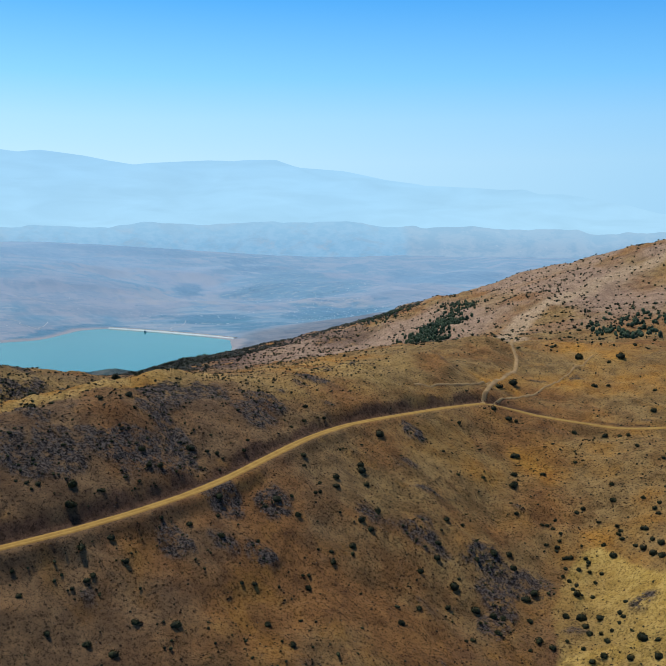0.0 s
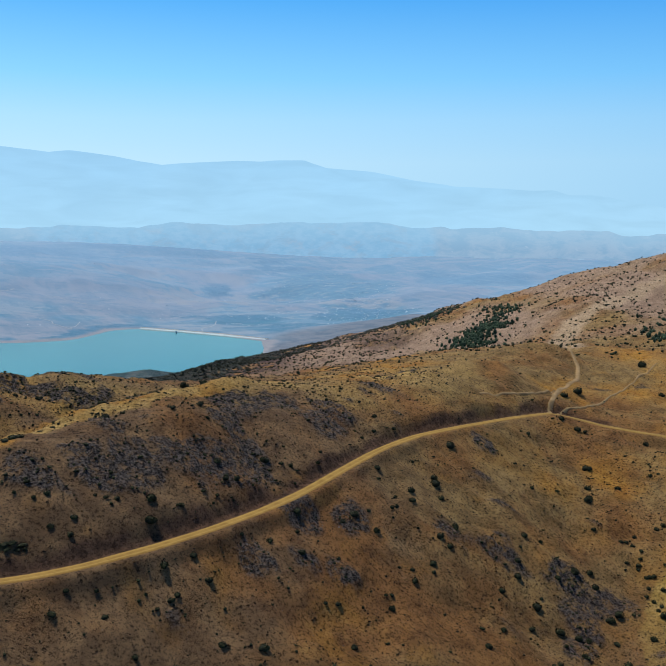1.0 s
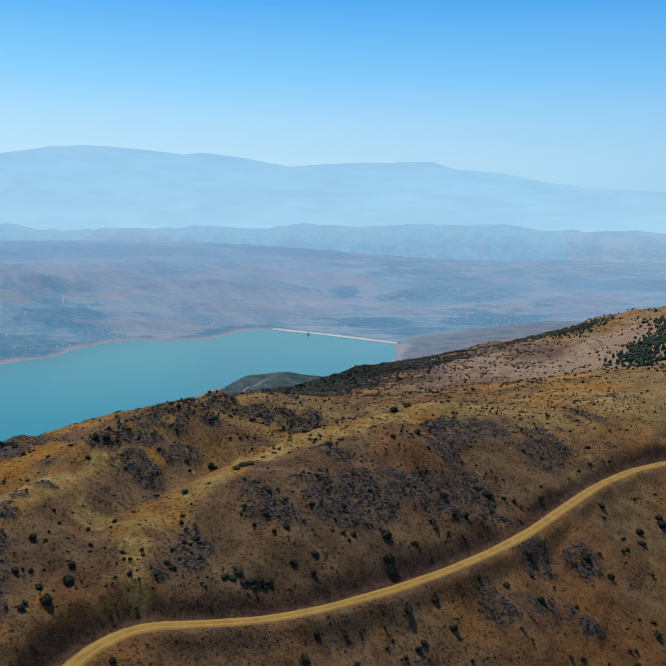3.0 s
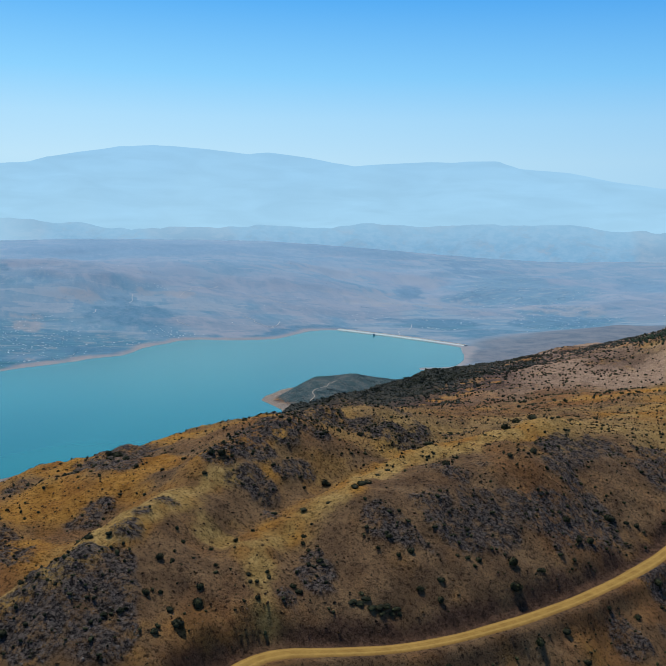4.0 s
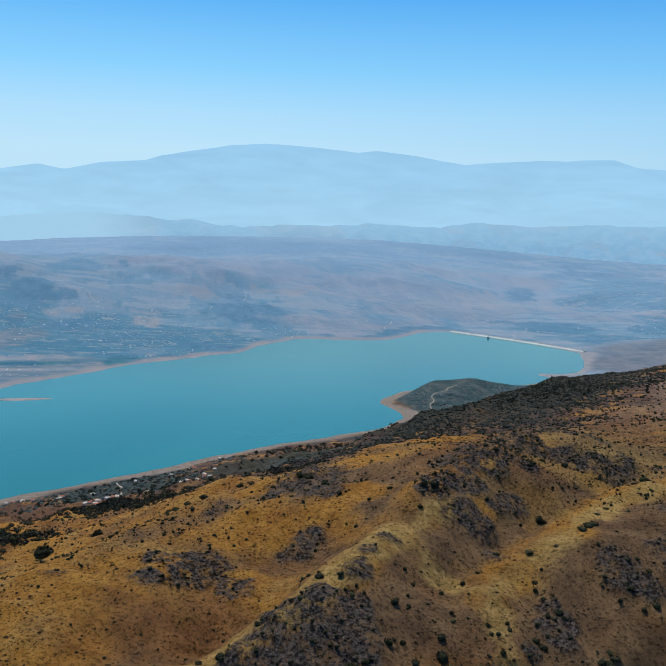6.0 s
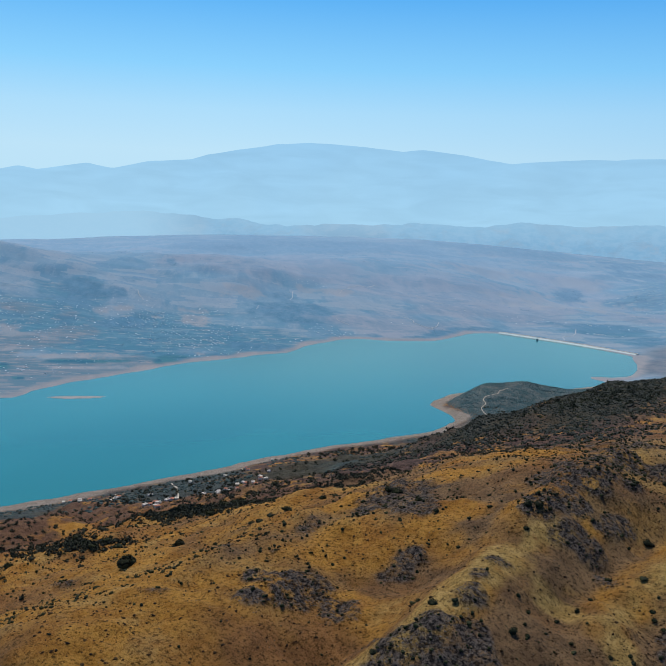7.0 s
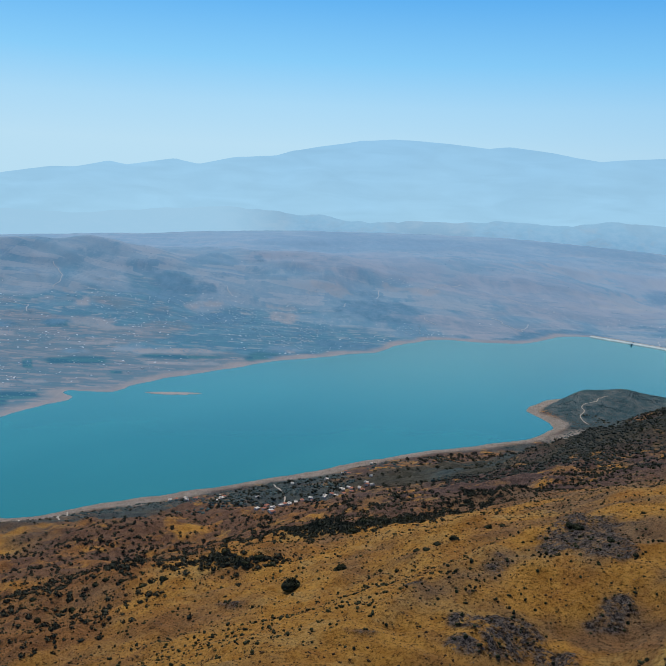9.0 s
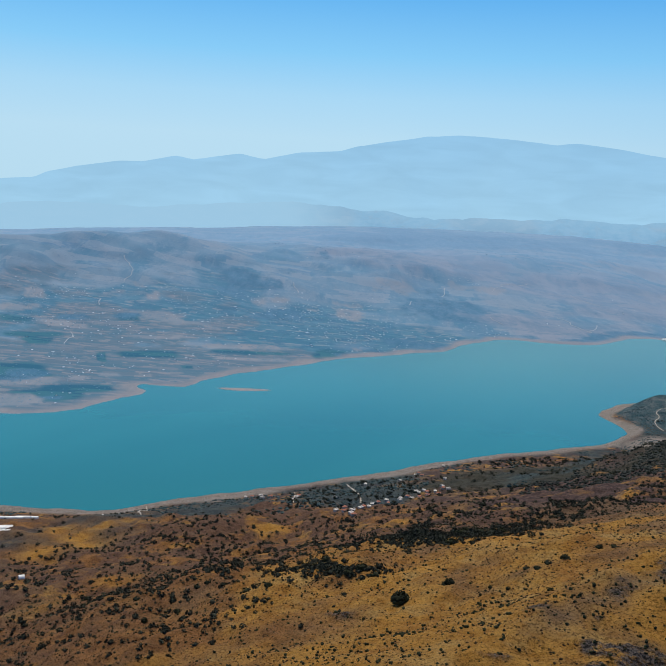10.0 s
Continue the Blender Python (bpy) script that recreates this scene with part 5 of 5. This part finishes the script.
def off_road(x, y, gap=3.4):
    return off_line(x, y, ROAD_LINE)[0] > gap


rng = np.random.default_rng(11)
tuft_kinds = [clump(s, 0.7) for s in range(30, 36)]
bush_kinds = [crown(s, 2, 1, 6) for s in range(40, 48)]
oak_kinds = [oak(s, 26) for s in range(140, 148)]
stone_kinds = [clump(s, 0.55) for s in range(50, 58)]

x, y = spread(rng, 46000, 115, 400)
keep = off_road(x, y) & (rng.uniform(0, 1, len(x)) < 0.25 + 0.75 * smooth(-0.2, 0.5, fbm(x, y, 30, 3, 61)))
x, y = x[keep], y[keep]
scatter("dry_tufts", tuft_kinds, x, y, 0.3 + 0.65 * rng.uniform(0, 1, len(x)) ** 2, DRY, "brown dry tufts of grass and thistle on the slope", "dry grass", rng, 0.05)

x, y = spread(rng, 46000, 115, 480)
keep = off_road(x, y, 4.0) & (rng.uniform(0, 1, len(x)) < 0.12 + 0.4 * smooth(0.0, 0.6, fbm(x, y, 45, 3, 63)) + 0.95 * rockiness(x, y) - 0.1 * straw(x, y) + 0.3 * smooth(0, 20, y - 225 - 0.75 * (x + 96)) * smooth(45, 0, x))
x, y = x[keep], y[keep]
bx = np.concatenate([rng.normal(cx, 0.8 * r, int(5 * r)) for cx, cy, r in BROW_ROCKS[:11]])
by = np.concatenate([rng.normal(cy, 0.8 * r, int(5 * r)) for cx, cy, r in BROW_ROCKS[:11]])
x, y = np.concatenate([x, bx]), np.concatenate([y, by])
scatter("small_shrubs", bush_kinds, x, y, 0.5 + 1.0 * rng.uniform(0, 1, len(x)) ** 2.5, LEAF, "small dark shrubs dotted over the dry slope", "shrubs", rng)

x, y = spread(rng, 190000, 115, 400)
rk = rockiness(x, y)
keep = off_road(x, y, 3.0) & (rng.uniform(0, 1, len(x)) < 0.05 + 0.9 * rk)
x, y, rk = x[keep], y[keep], rk[keep]
scatter("loose_stones", stone_kinds, x, y, 0.16 + (0.22 + 0.38 * rk) * rng.uniform(0, 1, len(x)) ** 2.4, STONE, "grey limestone rocks strewn over the slope", "rocks", rng, 0.1, (0.7, 1.3), True)

# scrub oaks below the brow and on the far ridge
x = rng.uniform(-720, 0, 44000)
y = rng.uniform(190, 1150, 44000)
z = height(x, y)
thick = smooth(0.0, 0.45, fbm(x, y, 85, 4, 71)) * smooth(128, 95, z)
# the second spot's oaks also stand in for shade on gully rock
gully = np.exp(-((x + 268) / 26) ** 2 - ((y - 312) / 22) ** 2) + np.exp(-((x + 284) / 14) ** 2 - ((y - 252) / 7) ** 2)
flank = np.exp(-((x + 190) / 55) ** 2 - ((y - 830) / 170) ** 2)
keep = (z > 3) & (z < 142) & (x < -150 + 0.15 * (y - 300)) & (rng.uniform(0, 1, len(x)) < (0.06 + 0.30 * smooth(-270, -320, x) * smooth(520, 430, y) * smooth(25, 60, z)) * smooth(142, 120, z) + 0.42 * thick + 0.5 * flank + 0.9 * np.clip(gully, 0, 1))
x, y = x[keep], y[keep]
scatter("scrub_oaks", oak_kinds, x, y, (1.0 + 2.2 * rng.uniform(0, 1, len(x)) ** 2.0) * (1 + 0.45 * smooth(500, 800, y)), OAK, "dark scrub oaks scattered over the lower slope", "trees", rng)
x = rng.uniform(-230, 360, 22000)
y = rng.uniform(440, 1180, 22000)
z = height(x, y)
keep = (z > 55) & (rng.uniform(0, 1, len(x)) < 0.26 + 0.65 * smooth(0.0, 0.5, fbm(x, y, 95, 4, 73)) * smooth(480, 650, y))
x, y = x[keep], y[keep]
scatter("ridge_shrubs", bush_kinds, x, y, 1.0 + 2.2 * rng.uniform(0, 1, len(x)) ** 1.6, LEAF, "dark shrubs dotted over the ridge", "shrubs", rng)

x, y = rng.uniform(-600, -285, 5200), rng.uniform(170, 430, 5200)
z = height(x, y)
keep = (z > 40) & (z < 132) & (rng.uniform(0, 1, len(x)) < 0.07 + 0.6 * smooth(0.1, 0.5, fbm(x, y * 1.6, 46, 4, 79)))
x, y = x[keep], y[keep]
scatter("slope_oaks", oak_kinds, x, y, 1.3 + 1.6 * rng.uniform(0, 1, len(x)) ** 1.6, OAK, "dark round oaks scattered over the orange slope", "trees", rng)

# dense woods: the gullies under the brow, and the lake side of the ridge
rng = np.random.default_rng(13)
# the stand at (-284, 252): scrub added for a rocky gully's shade too
clumps = [(-278, 312, 15, 8, 750), (-300, 302, 12, 6, 350), (-262, 372, 8, 24, 330), (-248, 420, 9, 22, 260), (-236, 470, 11, 30, 260), (-225, 540, 12, 26, 240), (-284, 252, 9, 4, 130), (-340, 262, 22, 6, 120),
          (-395, 470, 40, 10, 150), (-470, 400, 40, 10, 120)]
wx2 = np.concatenate([rng.normal(cx, w, n) for cx, cy, w, h, n in clumps])
wy2 = np.concatenate([rng.normal(cy, h, n) for cx, cy, w, h, n in clumps])
scatter("gully_woods", oak_kinds, wx2, wy2, 1.1 + 1.6 * rng.uniform(0, 1, len(wx2)) ** 1.5, OAK, "dark dense scrub filling the gullies", "trees", rng)
wx2, wy2 = rng.uniform(-330, 40, 62000), rng.uniform(570, 1160, 62000)
z = height(wx2, wy2)
keep = (z > 18) & (rng.uniform(0, 1, len(z)) < (0.2 + 0.8 * smooth(-0.35, 0.2, fbm(wx2, wy2, 70, 4, 75))) * smooth(-75, -160, wx2 - 0.12 * (wy2 - 800)))
tops = [(-15, 960, 16, 26, 420), (10, 960, 14, 40, 520), (36, 962, 12, 36, 480), (58, 930, 8, 22, 260), (82, 950, 8, 20, 170), (-90, 910, 16, 40, 520), (-66, 935, 12, 26, 300), (-48, 1120, 16, 30, 260)]
wx2 = np.concatenate([wx2[keep]] + [rng.normal(cx, w, n) for cx, cy, w, h, n in tops])
wy2 = np.concatenate([wy2[keep]] + [rng.normal(cy, h, n) for cx, cy, w, h, n in tops])
scatter("dark_woods", [joined([clump(s, 0.9), (clump(s + 40, 0.8)[0] * 0.7 + [0.35, 0.1, 0.12], clump(s + 40, 0.8)[1])]) for s in range(66, 74)], wx2, wy2, 1.3 + 2.3 * rng.uniform(0, 1, len(wx2)) ** 1.4, WOOD, "dark dense woods on the ridge flank", "trees", rng)

# pine groves on the ridge
rng = np.random.default_rng(17)
pine_kinds = [crown(s, 3, 1, 16, 0.22, 1.25) for s in range(80, 84)]
GROVES = ((68, 660, 8, 22, 150), (78, 683, 7, 20, 170), (90, 718, 7, 20, 150), (100, 742, 8, 18, 110), (118, 820, 10, 22, 120), (172, 520, 8, 16, 90), (52, 926, 16, 22, 130), (205, 560, 18, 22, 130))
gx2 = np.concatenate([rng.normal(cx, w, n) for cx, cy, w, h, n in GROVES])
gy2 = np.concatenate([rng.normal(cy, h, n) for cx, cy, w, h, n in GROVES])
scatter("pine_grove", pine_kinds, gx2, gy2, rng.uniform(1.9, 3.8, len(gx2)), PINE, "dense green pine groves on the ridge flank", "trees", rng)
HEADLAND_TRACK = [(-335, 1225), (-345, 1214), (-343, 1200), (-354, 1188), (-358, 1170), (-350, 1160), (-354, 1146), (-346, 1130), (-336, 1118)]
# orchards and woods along the near shore, and on the headland
x = np.concatenate([rng.uniform(-720, -180, 36000), rng.uniform(-430, -220, 9000)])
y = np.concatenate([rng.uniform(430, 1390, 36000), rng.uniform(1100, 1400, 9000)])
z = height(x, y)
d, _ = off_line(x, y, RING)
wood = smooth(-0.05, 0.3, fbm(x, y, 55, 3, 77))
keep = (z > 0.8) & (z < 44) & (d > 20) & ~inside(x, y, RING) & (rng.uniform(0, 1, len(x)) < 0.75 * wood + 0.4 * (y > 1090))
x, y = x[keep], y[keep]
clear = off_line(x, y, HEADLAND_TRACK)[0] > 4
x, y = x[clear], y[clear]
size = rng.uniform(1.5, 3.6, len(x)) * (1 - 0.4 * smooth(1080, 1120, y))
cape = y > 1100
orchard_kinds = [blob(s, 1, 0.6, 0.8) for s in range(70, 76)]
scatter("shore_orchards", orchard_kinds, x[~cape], y[~cape], size[~cape], HAZED_ORCHARD, "dark green orchards and woods along the shore", "trees", rng)
scatter("headland_scrub", orchard_kinds, x[cape], y[cape], size[cape], HAZED_SCRUB, "scrub covering the headland, blue-green with painted haze", "shrubs", rng)


def box(bm, cx, cy, cz, wx, wy, wz, bevel=0.0):
    """A block with softened edges, standing on cz."""
    made = bmesh.ops.create_cube(bm, size=1.0, matrix=Matrix.Translation((cx, cy, cz + wz / 2)) @ Matrix.Diagonal((wx, wy, wz, 1)))
    if bevel:
        edges = {e for v in made["verts"] for e in v.link_edges}
        bmesh.ops.bevel(bm, geom=list(edges), offset=bevel, segments=1, affect="EDGES")


def house(pitched, label):
    """A small village house: walls, roof, door and windows."""
    base = tagged(new("house"), label, "house", "houses of the shore village")
    bm = bmesh.new()
    box(bm, 0, 0, -0.6, 6.4, 5.0, 3.9, 0.05)
    part("wall", bm, PLASTER, base)
    bm = bmesh.new()
    if pitched:
        v = [bm.verts.new(p) for p in ((-3.6, -2.9, 3.3), (3.6, -2.9, 3.3), (3.6, 2.9, 3.3), (-3.6, 2.9, 3.3), (-1.6, 0, 4.9), (1.6, 0, 4.9))]
        for f in ((0, 1, 5, 4), (1, 2, 5), (2, 3, 4, 5), (3, 0, 4), (3, 2, 1, 0)):
            bm.faces.new([v[k] for k in f])
        part("roof", bm, TILES, base, "red tiled hipped roof")
    else:
        box(bm, 0, 0, 3.3, 6.8, 5.4, 0.35, 0.05)
        box(bm, 1.6, 0.8, 3.65, 1.8, 1.6, 1.5, 0.04)
        part("roof", bm, SLAB, base, "flat pale concrete roof")
    for wx in (-2.0, 2.0):
        for side in (-1, 1):
            bm = bmesh.new()
            box(bm, wx, side * 2.5, 1.2, 1.0, 0.12, 1.1)
            pane = part("window", bm, GLASS, base)
            bm = bmesh.new()
            for fx, fz, fw, fh in ((0, -0.1, 1.3, 0.14), (0, 1.08, 1.3, 0.12), (-0.57, 0, 0.14, 1.1), (0.57, 0, 0.14, 1.1)):
                box(bm, wx + fx, side * 2.55, 1.2 + fz, fw, 0.12, fh)
            part("window_frame", bm, SLAB, pane)
    bm = bmesh.new()
    box(bm, 0, -2.5, 0, 1.0, 0.14, 2.1)
    part("door", bm, TIMBER, base)
    return base


HOUSES = [
    (-578, 597), (-575, 602), (-570, 608), (-557, 592), (-554, 601), (-531, 606), (-534, 613), (-524, 590), (-508, 682), (-433, 516), (-431, 501), (-414, 483), (-407, 481), (-404, 474), (-399, 468),
    (-405, 488), (-410, 501), (-405, 499), (-440, 569), (-438, 575), (-438, 588), (-434, 584), (-433, 602), (-431, 597), (-429, 606), (-424, 603), (-420, 609), (-443, 650), (-424, 615), (-419, 620),
    (-427, 631), (-415, 612), (-411, 617), (-409, 625), (-406, 620), (-401, 619), (-405, 610), (-443, 708), (-485, 800), (-488, 749), (-483, 732), (-476, 731), (-485, 704), (-473, 569),
]
rng = np.random.default_rng(23)
kinds = {True: house(True, "small white village house with red roof"), False: house(False, "small white village house with flat roof")}
first = {True: True, False: True}
for k, ((x, y), z) in enumerate(zip(HOUSES, height(*np.array(HOUSES, float).T))):
    pitched = k % 5 in (1, 4)
    m = pose(x, y, float(z) + 0.2, 0, 0, rng.uniform(0, 180)) @ Matrix.Diagonal((0.5, 0.5, 0.36, 1))
    if first[pitched]:
        kinds[pitched].matrix_basis = m
        first[pitched] = False
    else:
        copy_thing(kinds[pitched], pose(*m.translation, 0, 0, math.degrees(m.to_euler().z)))


def greenhouse(x, y, long, turn):
    """A plastic tunnel: film over hoops, with end walls."""
    base = tagged(new("greenhouse"), "long white plastic greenhouse tunnel on farmland", "greenhouse", "greenhouses by the shore")
    base.matrix_basis = pose(x, y, float(height(np.array([x], float), np.array([y], float))[0]) + 0.05, 0, 0, turn)
    bm = bmesh.new()
    arc = [(1.6 * math.cos(k * math.pi / 8), 1.7 * math.sin(k * math.pi / 8)) for k in range(9)]
    a, b = ([bm.verts.new((s * long / 2, v, w)) for v, w in arc] for s in (-1, 1))
    for k in range(8):
        bm.faces.new((a[k], a[k + 1], b[k + 1], b[k]))
    part("film", bm, PLASTIC, base)
    for s in (-1, 1):
        bm = bmesh.new()
        bm.faces.new([bm.verts.new((s * (long / 2 - 0.05), v, w)) for v, w in arc])
        bmesh.ops.solidify(bm, geom=bm.faces[:], thickness=0.04)
        part("end_wall", bm, PLASTIC, base)


for x, y, long, turn in ((-676, 430, 11, 35), (-672, 434, 11, 35), (-668, 438, 11, 35), (-664, 442, 11, 35), (-622, 382, 16, 42), (-617, 377, 16, 42), (-612, 372, 16, 42),
                         (-505, 304, 3, 60), (-600, 440, 5, 40), (-598, 446, 5, 40), (-596, 452, 5, 40)):
    greenhouse(x, y, long, turn)

strip("lane_1", [(-525, 678), (-514, 664), (-502, 652), (-477, 611), (-464, 592), (-460, 588), (-455, 578)], 1.5, LANE, None, 0.5, "pale winding village lane", "lane")
strip("lane_2", [(-548, 627), (-537, 611), (-526, 593), (-500, 552)], 1.3, LANE, None, 0.5, "pale village lane", "lane")
strip("lane_3", [(-633, 534), (-600, 500), (-598, 487), (-580, 472)], 1.2, LANE, None, 0.5, "pale winding farm lane", "lane")
strip("track_4", HEADLAND_TRACK, 1.1, LANE, None, 0.4, "pale dirt track over the wooded headland", "track")


# the dam at the lake's end
def dam():
    base = tagged(new("dam"), "long pale stone-faced embankment dam closing the lake", "dam")
    a, b = Vector((-516, 2032, 0)), Vector((-204, 1834, 0))
    along = (b - a).normalized()
    out = Vector((-along.y, along.x, 0))
    if out.y < 0:
        out = -out
    length = (b - a).length

    def prism(section, name, material, label="", cuts=30):
        bm = bmesh.new()
        loops = []
        for k in range(cuts + 1):
            bow = 10 * math.sin(math.pi * k / cuts)
            loops.append([bm.verts.new(a + along * (length * k / cuts) + out * (o + bow) + Vector((0, 0, h))) for o, h in section])
        n = len(section)
        for lo, hi in zip(loops, loops[1:]):
            for i in range(n):
                bm.faces.new((lo[i], lo[(i + 1) % n], hi[(i + 1) % n], hi[i]))
        bm.faces.new(loops[0])
        bm.faces.new(loops[-1][::-1])
        bmesh.ops.recalc_face_normals(bm, faces=bm.faces)
        part(name, bm, material, base, label)
    prism([(-24, -6), (-3, 2.6), (4, 2.6), (24, -6)], "embankment", DAMFACE, "pale stone facing")
    prism([(-2.2, 2.6), (3.2, 2.6), (3.2, 2.75), (-2.2, 2.75)], "crest_road", SLAB)
    prism([(-3.0, 2.6), (-2.5, 2.6), (-2.5, 3.5), (-3.0, 3.5)], "parapet", SLAB)


dam()


def intake_tower():
    base = tagged(new("intake_tower"), "dark concrete water intake tower in the lake", "tower")
    base.location = (-418, 1947, -3)
    base.scale = (0.6, 0.6, 0.6)
    # shaft and cabin wear the same haze-painted blue-green
    bm = bmesh.new()
    bmesh.ops.create_cone(bm, cap_ends=True, segments=16, radius1=3.2, radius2=2.8, depth=9, matrix=Matrix.Translation((0, 0, 4.5)))
    part("shaft", bm, HAZED_GREEN, base)
    bm = bmesh.new()
    bmesh.ops.create_cone(bm, cap_ends=True, segments=16, radius1=4.2, radius2=4.0, depth=2.4, matrix=Matrix.Translation((0, 0, 10.1)))
    part("cabin", bm, HAZED_GREEN, base)


intake_tower()

# a low bar of sand in the lake
bm = bmesh.new()
bmesh.ops.create_icosphere(bm, subdivisions=4, radius=1.0)
for v in bm.verts:
    k = 1 + 0.35 * noise.fractal(v.co * 2.4, 1.0, 2.0, 3)
    v.co = Vector((v.co.x * 34 * k, v.co.y * 8 * k, v.co.z * 0.3))
bar = part("sandbar", bm, SAND)
bar.matrix_basis = pose(-862, 964, 0, 0, 0, 32)
tagged(bar, "low pale sandbar showing above the water", "sandbar", kind="structure")


# groves and hamlets on the far side, too small to tell apart
def far_spots(count, seed):
    rng = np.random.default_rng(seed)
    b, r = np.radians(rng.uniform(-8, 54, count)), rng.uniform(1050, 3300, count)
    x, y = HUB[0] - r * np.sin(b), HUB[1] + r * np.cos(b)
    d, _ = off_line(x, y, RING)
    keep = ~inside(x, y, RING) & ~inside(x, y, NEAR_SIDE) & (d > 26) & (np.hypot(x - 40, 0.8 * (y - 1700)) > 300)
    return rng, x[keep], y[keep]


lump_kinds = [clump(s, 0.5) for s in range(90, 96)]
rng, x, y = far_spots(150000, 41)
farm, wood, plough = patches(x, y, FARMLAND, 0.6, 150, 31), patches(x, y, WOODS, 0.8, 70, 32), patches(x, y, TILLED, 0.7, 120, 33)
keep = rng.uniform(0, 1, len(x)) < 0.75 * wood + 0.62 * farm * smooth(-0.3, 0.3, fbm(x, y, 60, 4, 81)) + 0.22 * plough * smooth(0, 0.3, fbm(x, y, 70, 4, 82)) + 0.004 + 0.07 * smooth(0.1, 0.5, fbm(x, y, 120, 5, 85))
x, y = x[keep], y[keep]
scatter("far_groves", lump_kinds, x, y, 1.5 + 3.2 * rng.uniform(0, 1, len(x)) ** 1.5, HAZED_GREEN, "hazy blue-green groves across the lake", "trees", rng, 0.1)
bm = bmesh.new()
box(bm, 0, 0, 0, 1.0, 0.75, 0.3)
bmesh.ops.triangulate(bm, faces=bm.faces)
block = (np.array([v.co[:] for v in bm.verts]), np.array([[v.index for v in f.verts] for f in bm.faces]))
bm.free()
rng, x, y = far_spots(30000, 43)
farm, plough = patches(x, y, FARMLAND[:5], 0.6, 150, 31), patches(x, y, TILLED, 0.7, 120, 33)
keep = rng.uniform(0, 1, len(x)) < 0.55 * farm * smooth(-0.3, 0.3, fbm(x, y, 110, 4, 83)) + 0.14 * plough * smooth(0.0, 0.4, fbm(x, y, 90, 4, 84)) + 0.003
x, y = x[keep], y[keep]
# hamlets by the shore and along the lanes: x, y, spread, houses
HAMLETS = [(-830, 1772, 34, 46), (-1083, 2226, 26, 26), (-502, 2340, 40, 26), (-1168, 1243, 45, 30), (-1185, 1612, 90, 110), (-138, 2414, 70, 40), (-1090, 880, 22, 14), (-1176, 962, 30, 16), (-1040, 1090, 30, 18)]
towns = [rng.normal(size=(n, 2)) * (w, w * 0.7) + (cx, cy) for cx, cy, w, n in HAMLETS]
x, y = np.concatenate([x] + [t[:, 0] for t in towns]), np.concatenate([y] + [t[:, 1] for t in towns])
dry = ~inside(x, y, RING) & (off_line(x, y, RING)[0] > 22)
x, y = x[dry], y[dry]
scatter("far_hamlets", [block], x, y, 1.1 + 2.2 * rng.uniform(0, 1, len(x)) ** 2.5, HAZED_WALL, "pale houses of hamlets across the lake", "houses", rng, 0.0, (0.7, 1.2), True)

# pale lanes over the far land
FAR_LANES = [
    [(-1544, 1431), (-1600, 1495), (-1658, 1549)], [(-1322, 1072), (-1290, 1050), (-1262, 1006)],
    [(-994, 2177), (-1000, 2247), (-982, 2437)], [(-886, 2453), (-816, 2372), (-739, 2353)], [(-775, 2061), (-652, 1944), (-657, 2014), (-674, 2077)], [(-1064, 1872), (-1077, 1920)],
    [(-1092, 2104), (-1054, 2031)], [(-869, 1903), (-822, 1865)], [(-367, 1972), (-367, 2116), (-376, 2205)], [(-1534, 1302), (-1490, 1300), (-1450, 1263)], [(-1341, 1770), (-1286, 1727)],
]
for k, line in enumerate(FAR_LANES):
    corners = np.array(line, float)
    i = np.linspace(0, len(line) - 1, 12 * len(line))
    x, y = np.interp(i, range(len(line)), corners[:, 0]), np.interp(i, range(len(line)), corners[:, 1])
    line = list(zip(x + 14 * fbm(x, y, 70, 3, 86), y + 14 * fbm(x, y, 70, 3, 87)))
    strip(f"far_lane_{k + 1}", line, 1.6, HAZED_LANE, None, 0.8, "pale dirt lane across the lake", "lane")
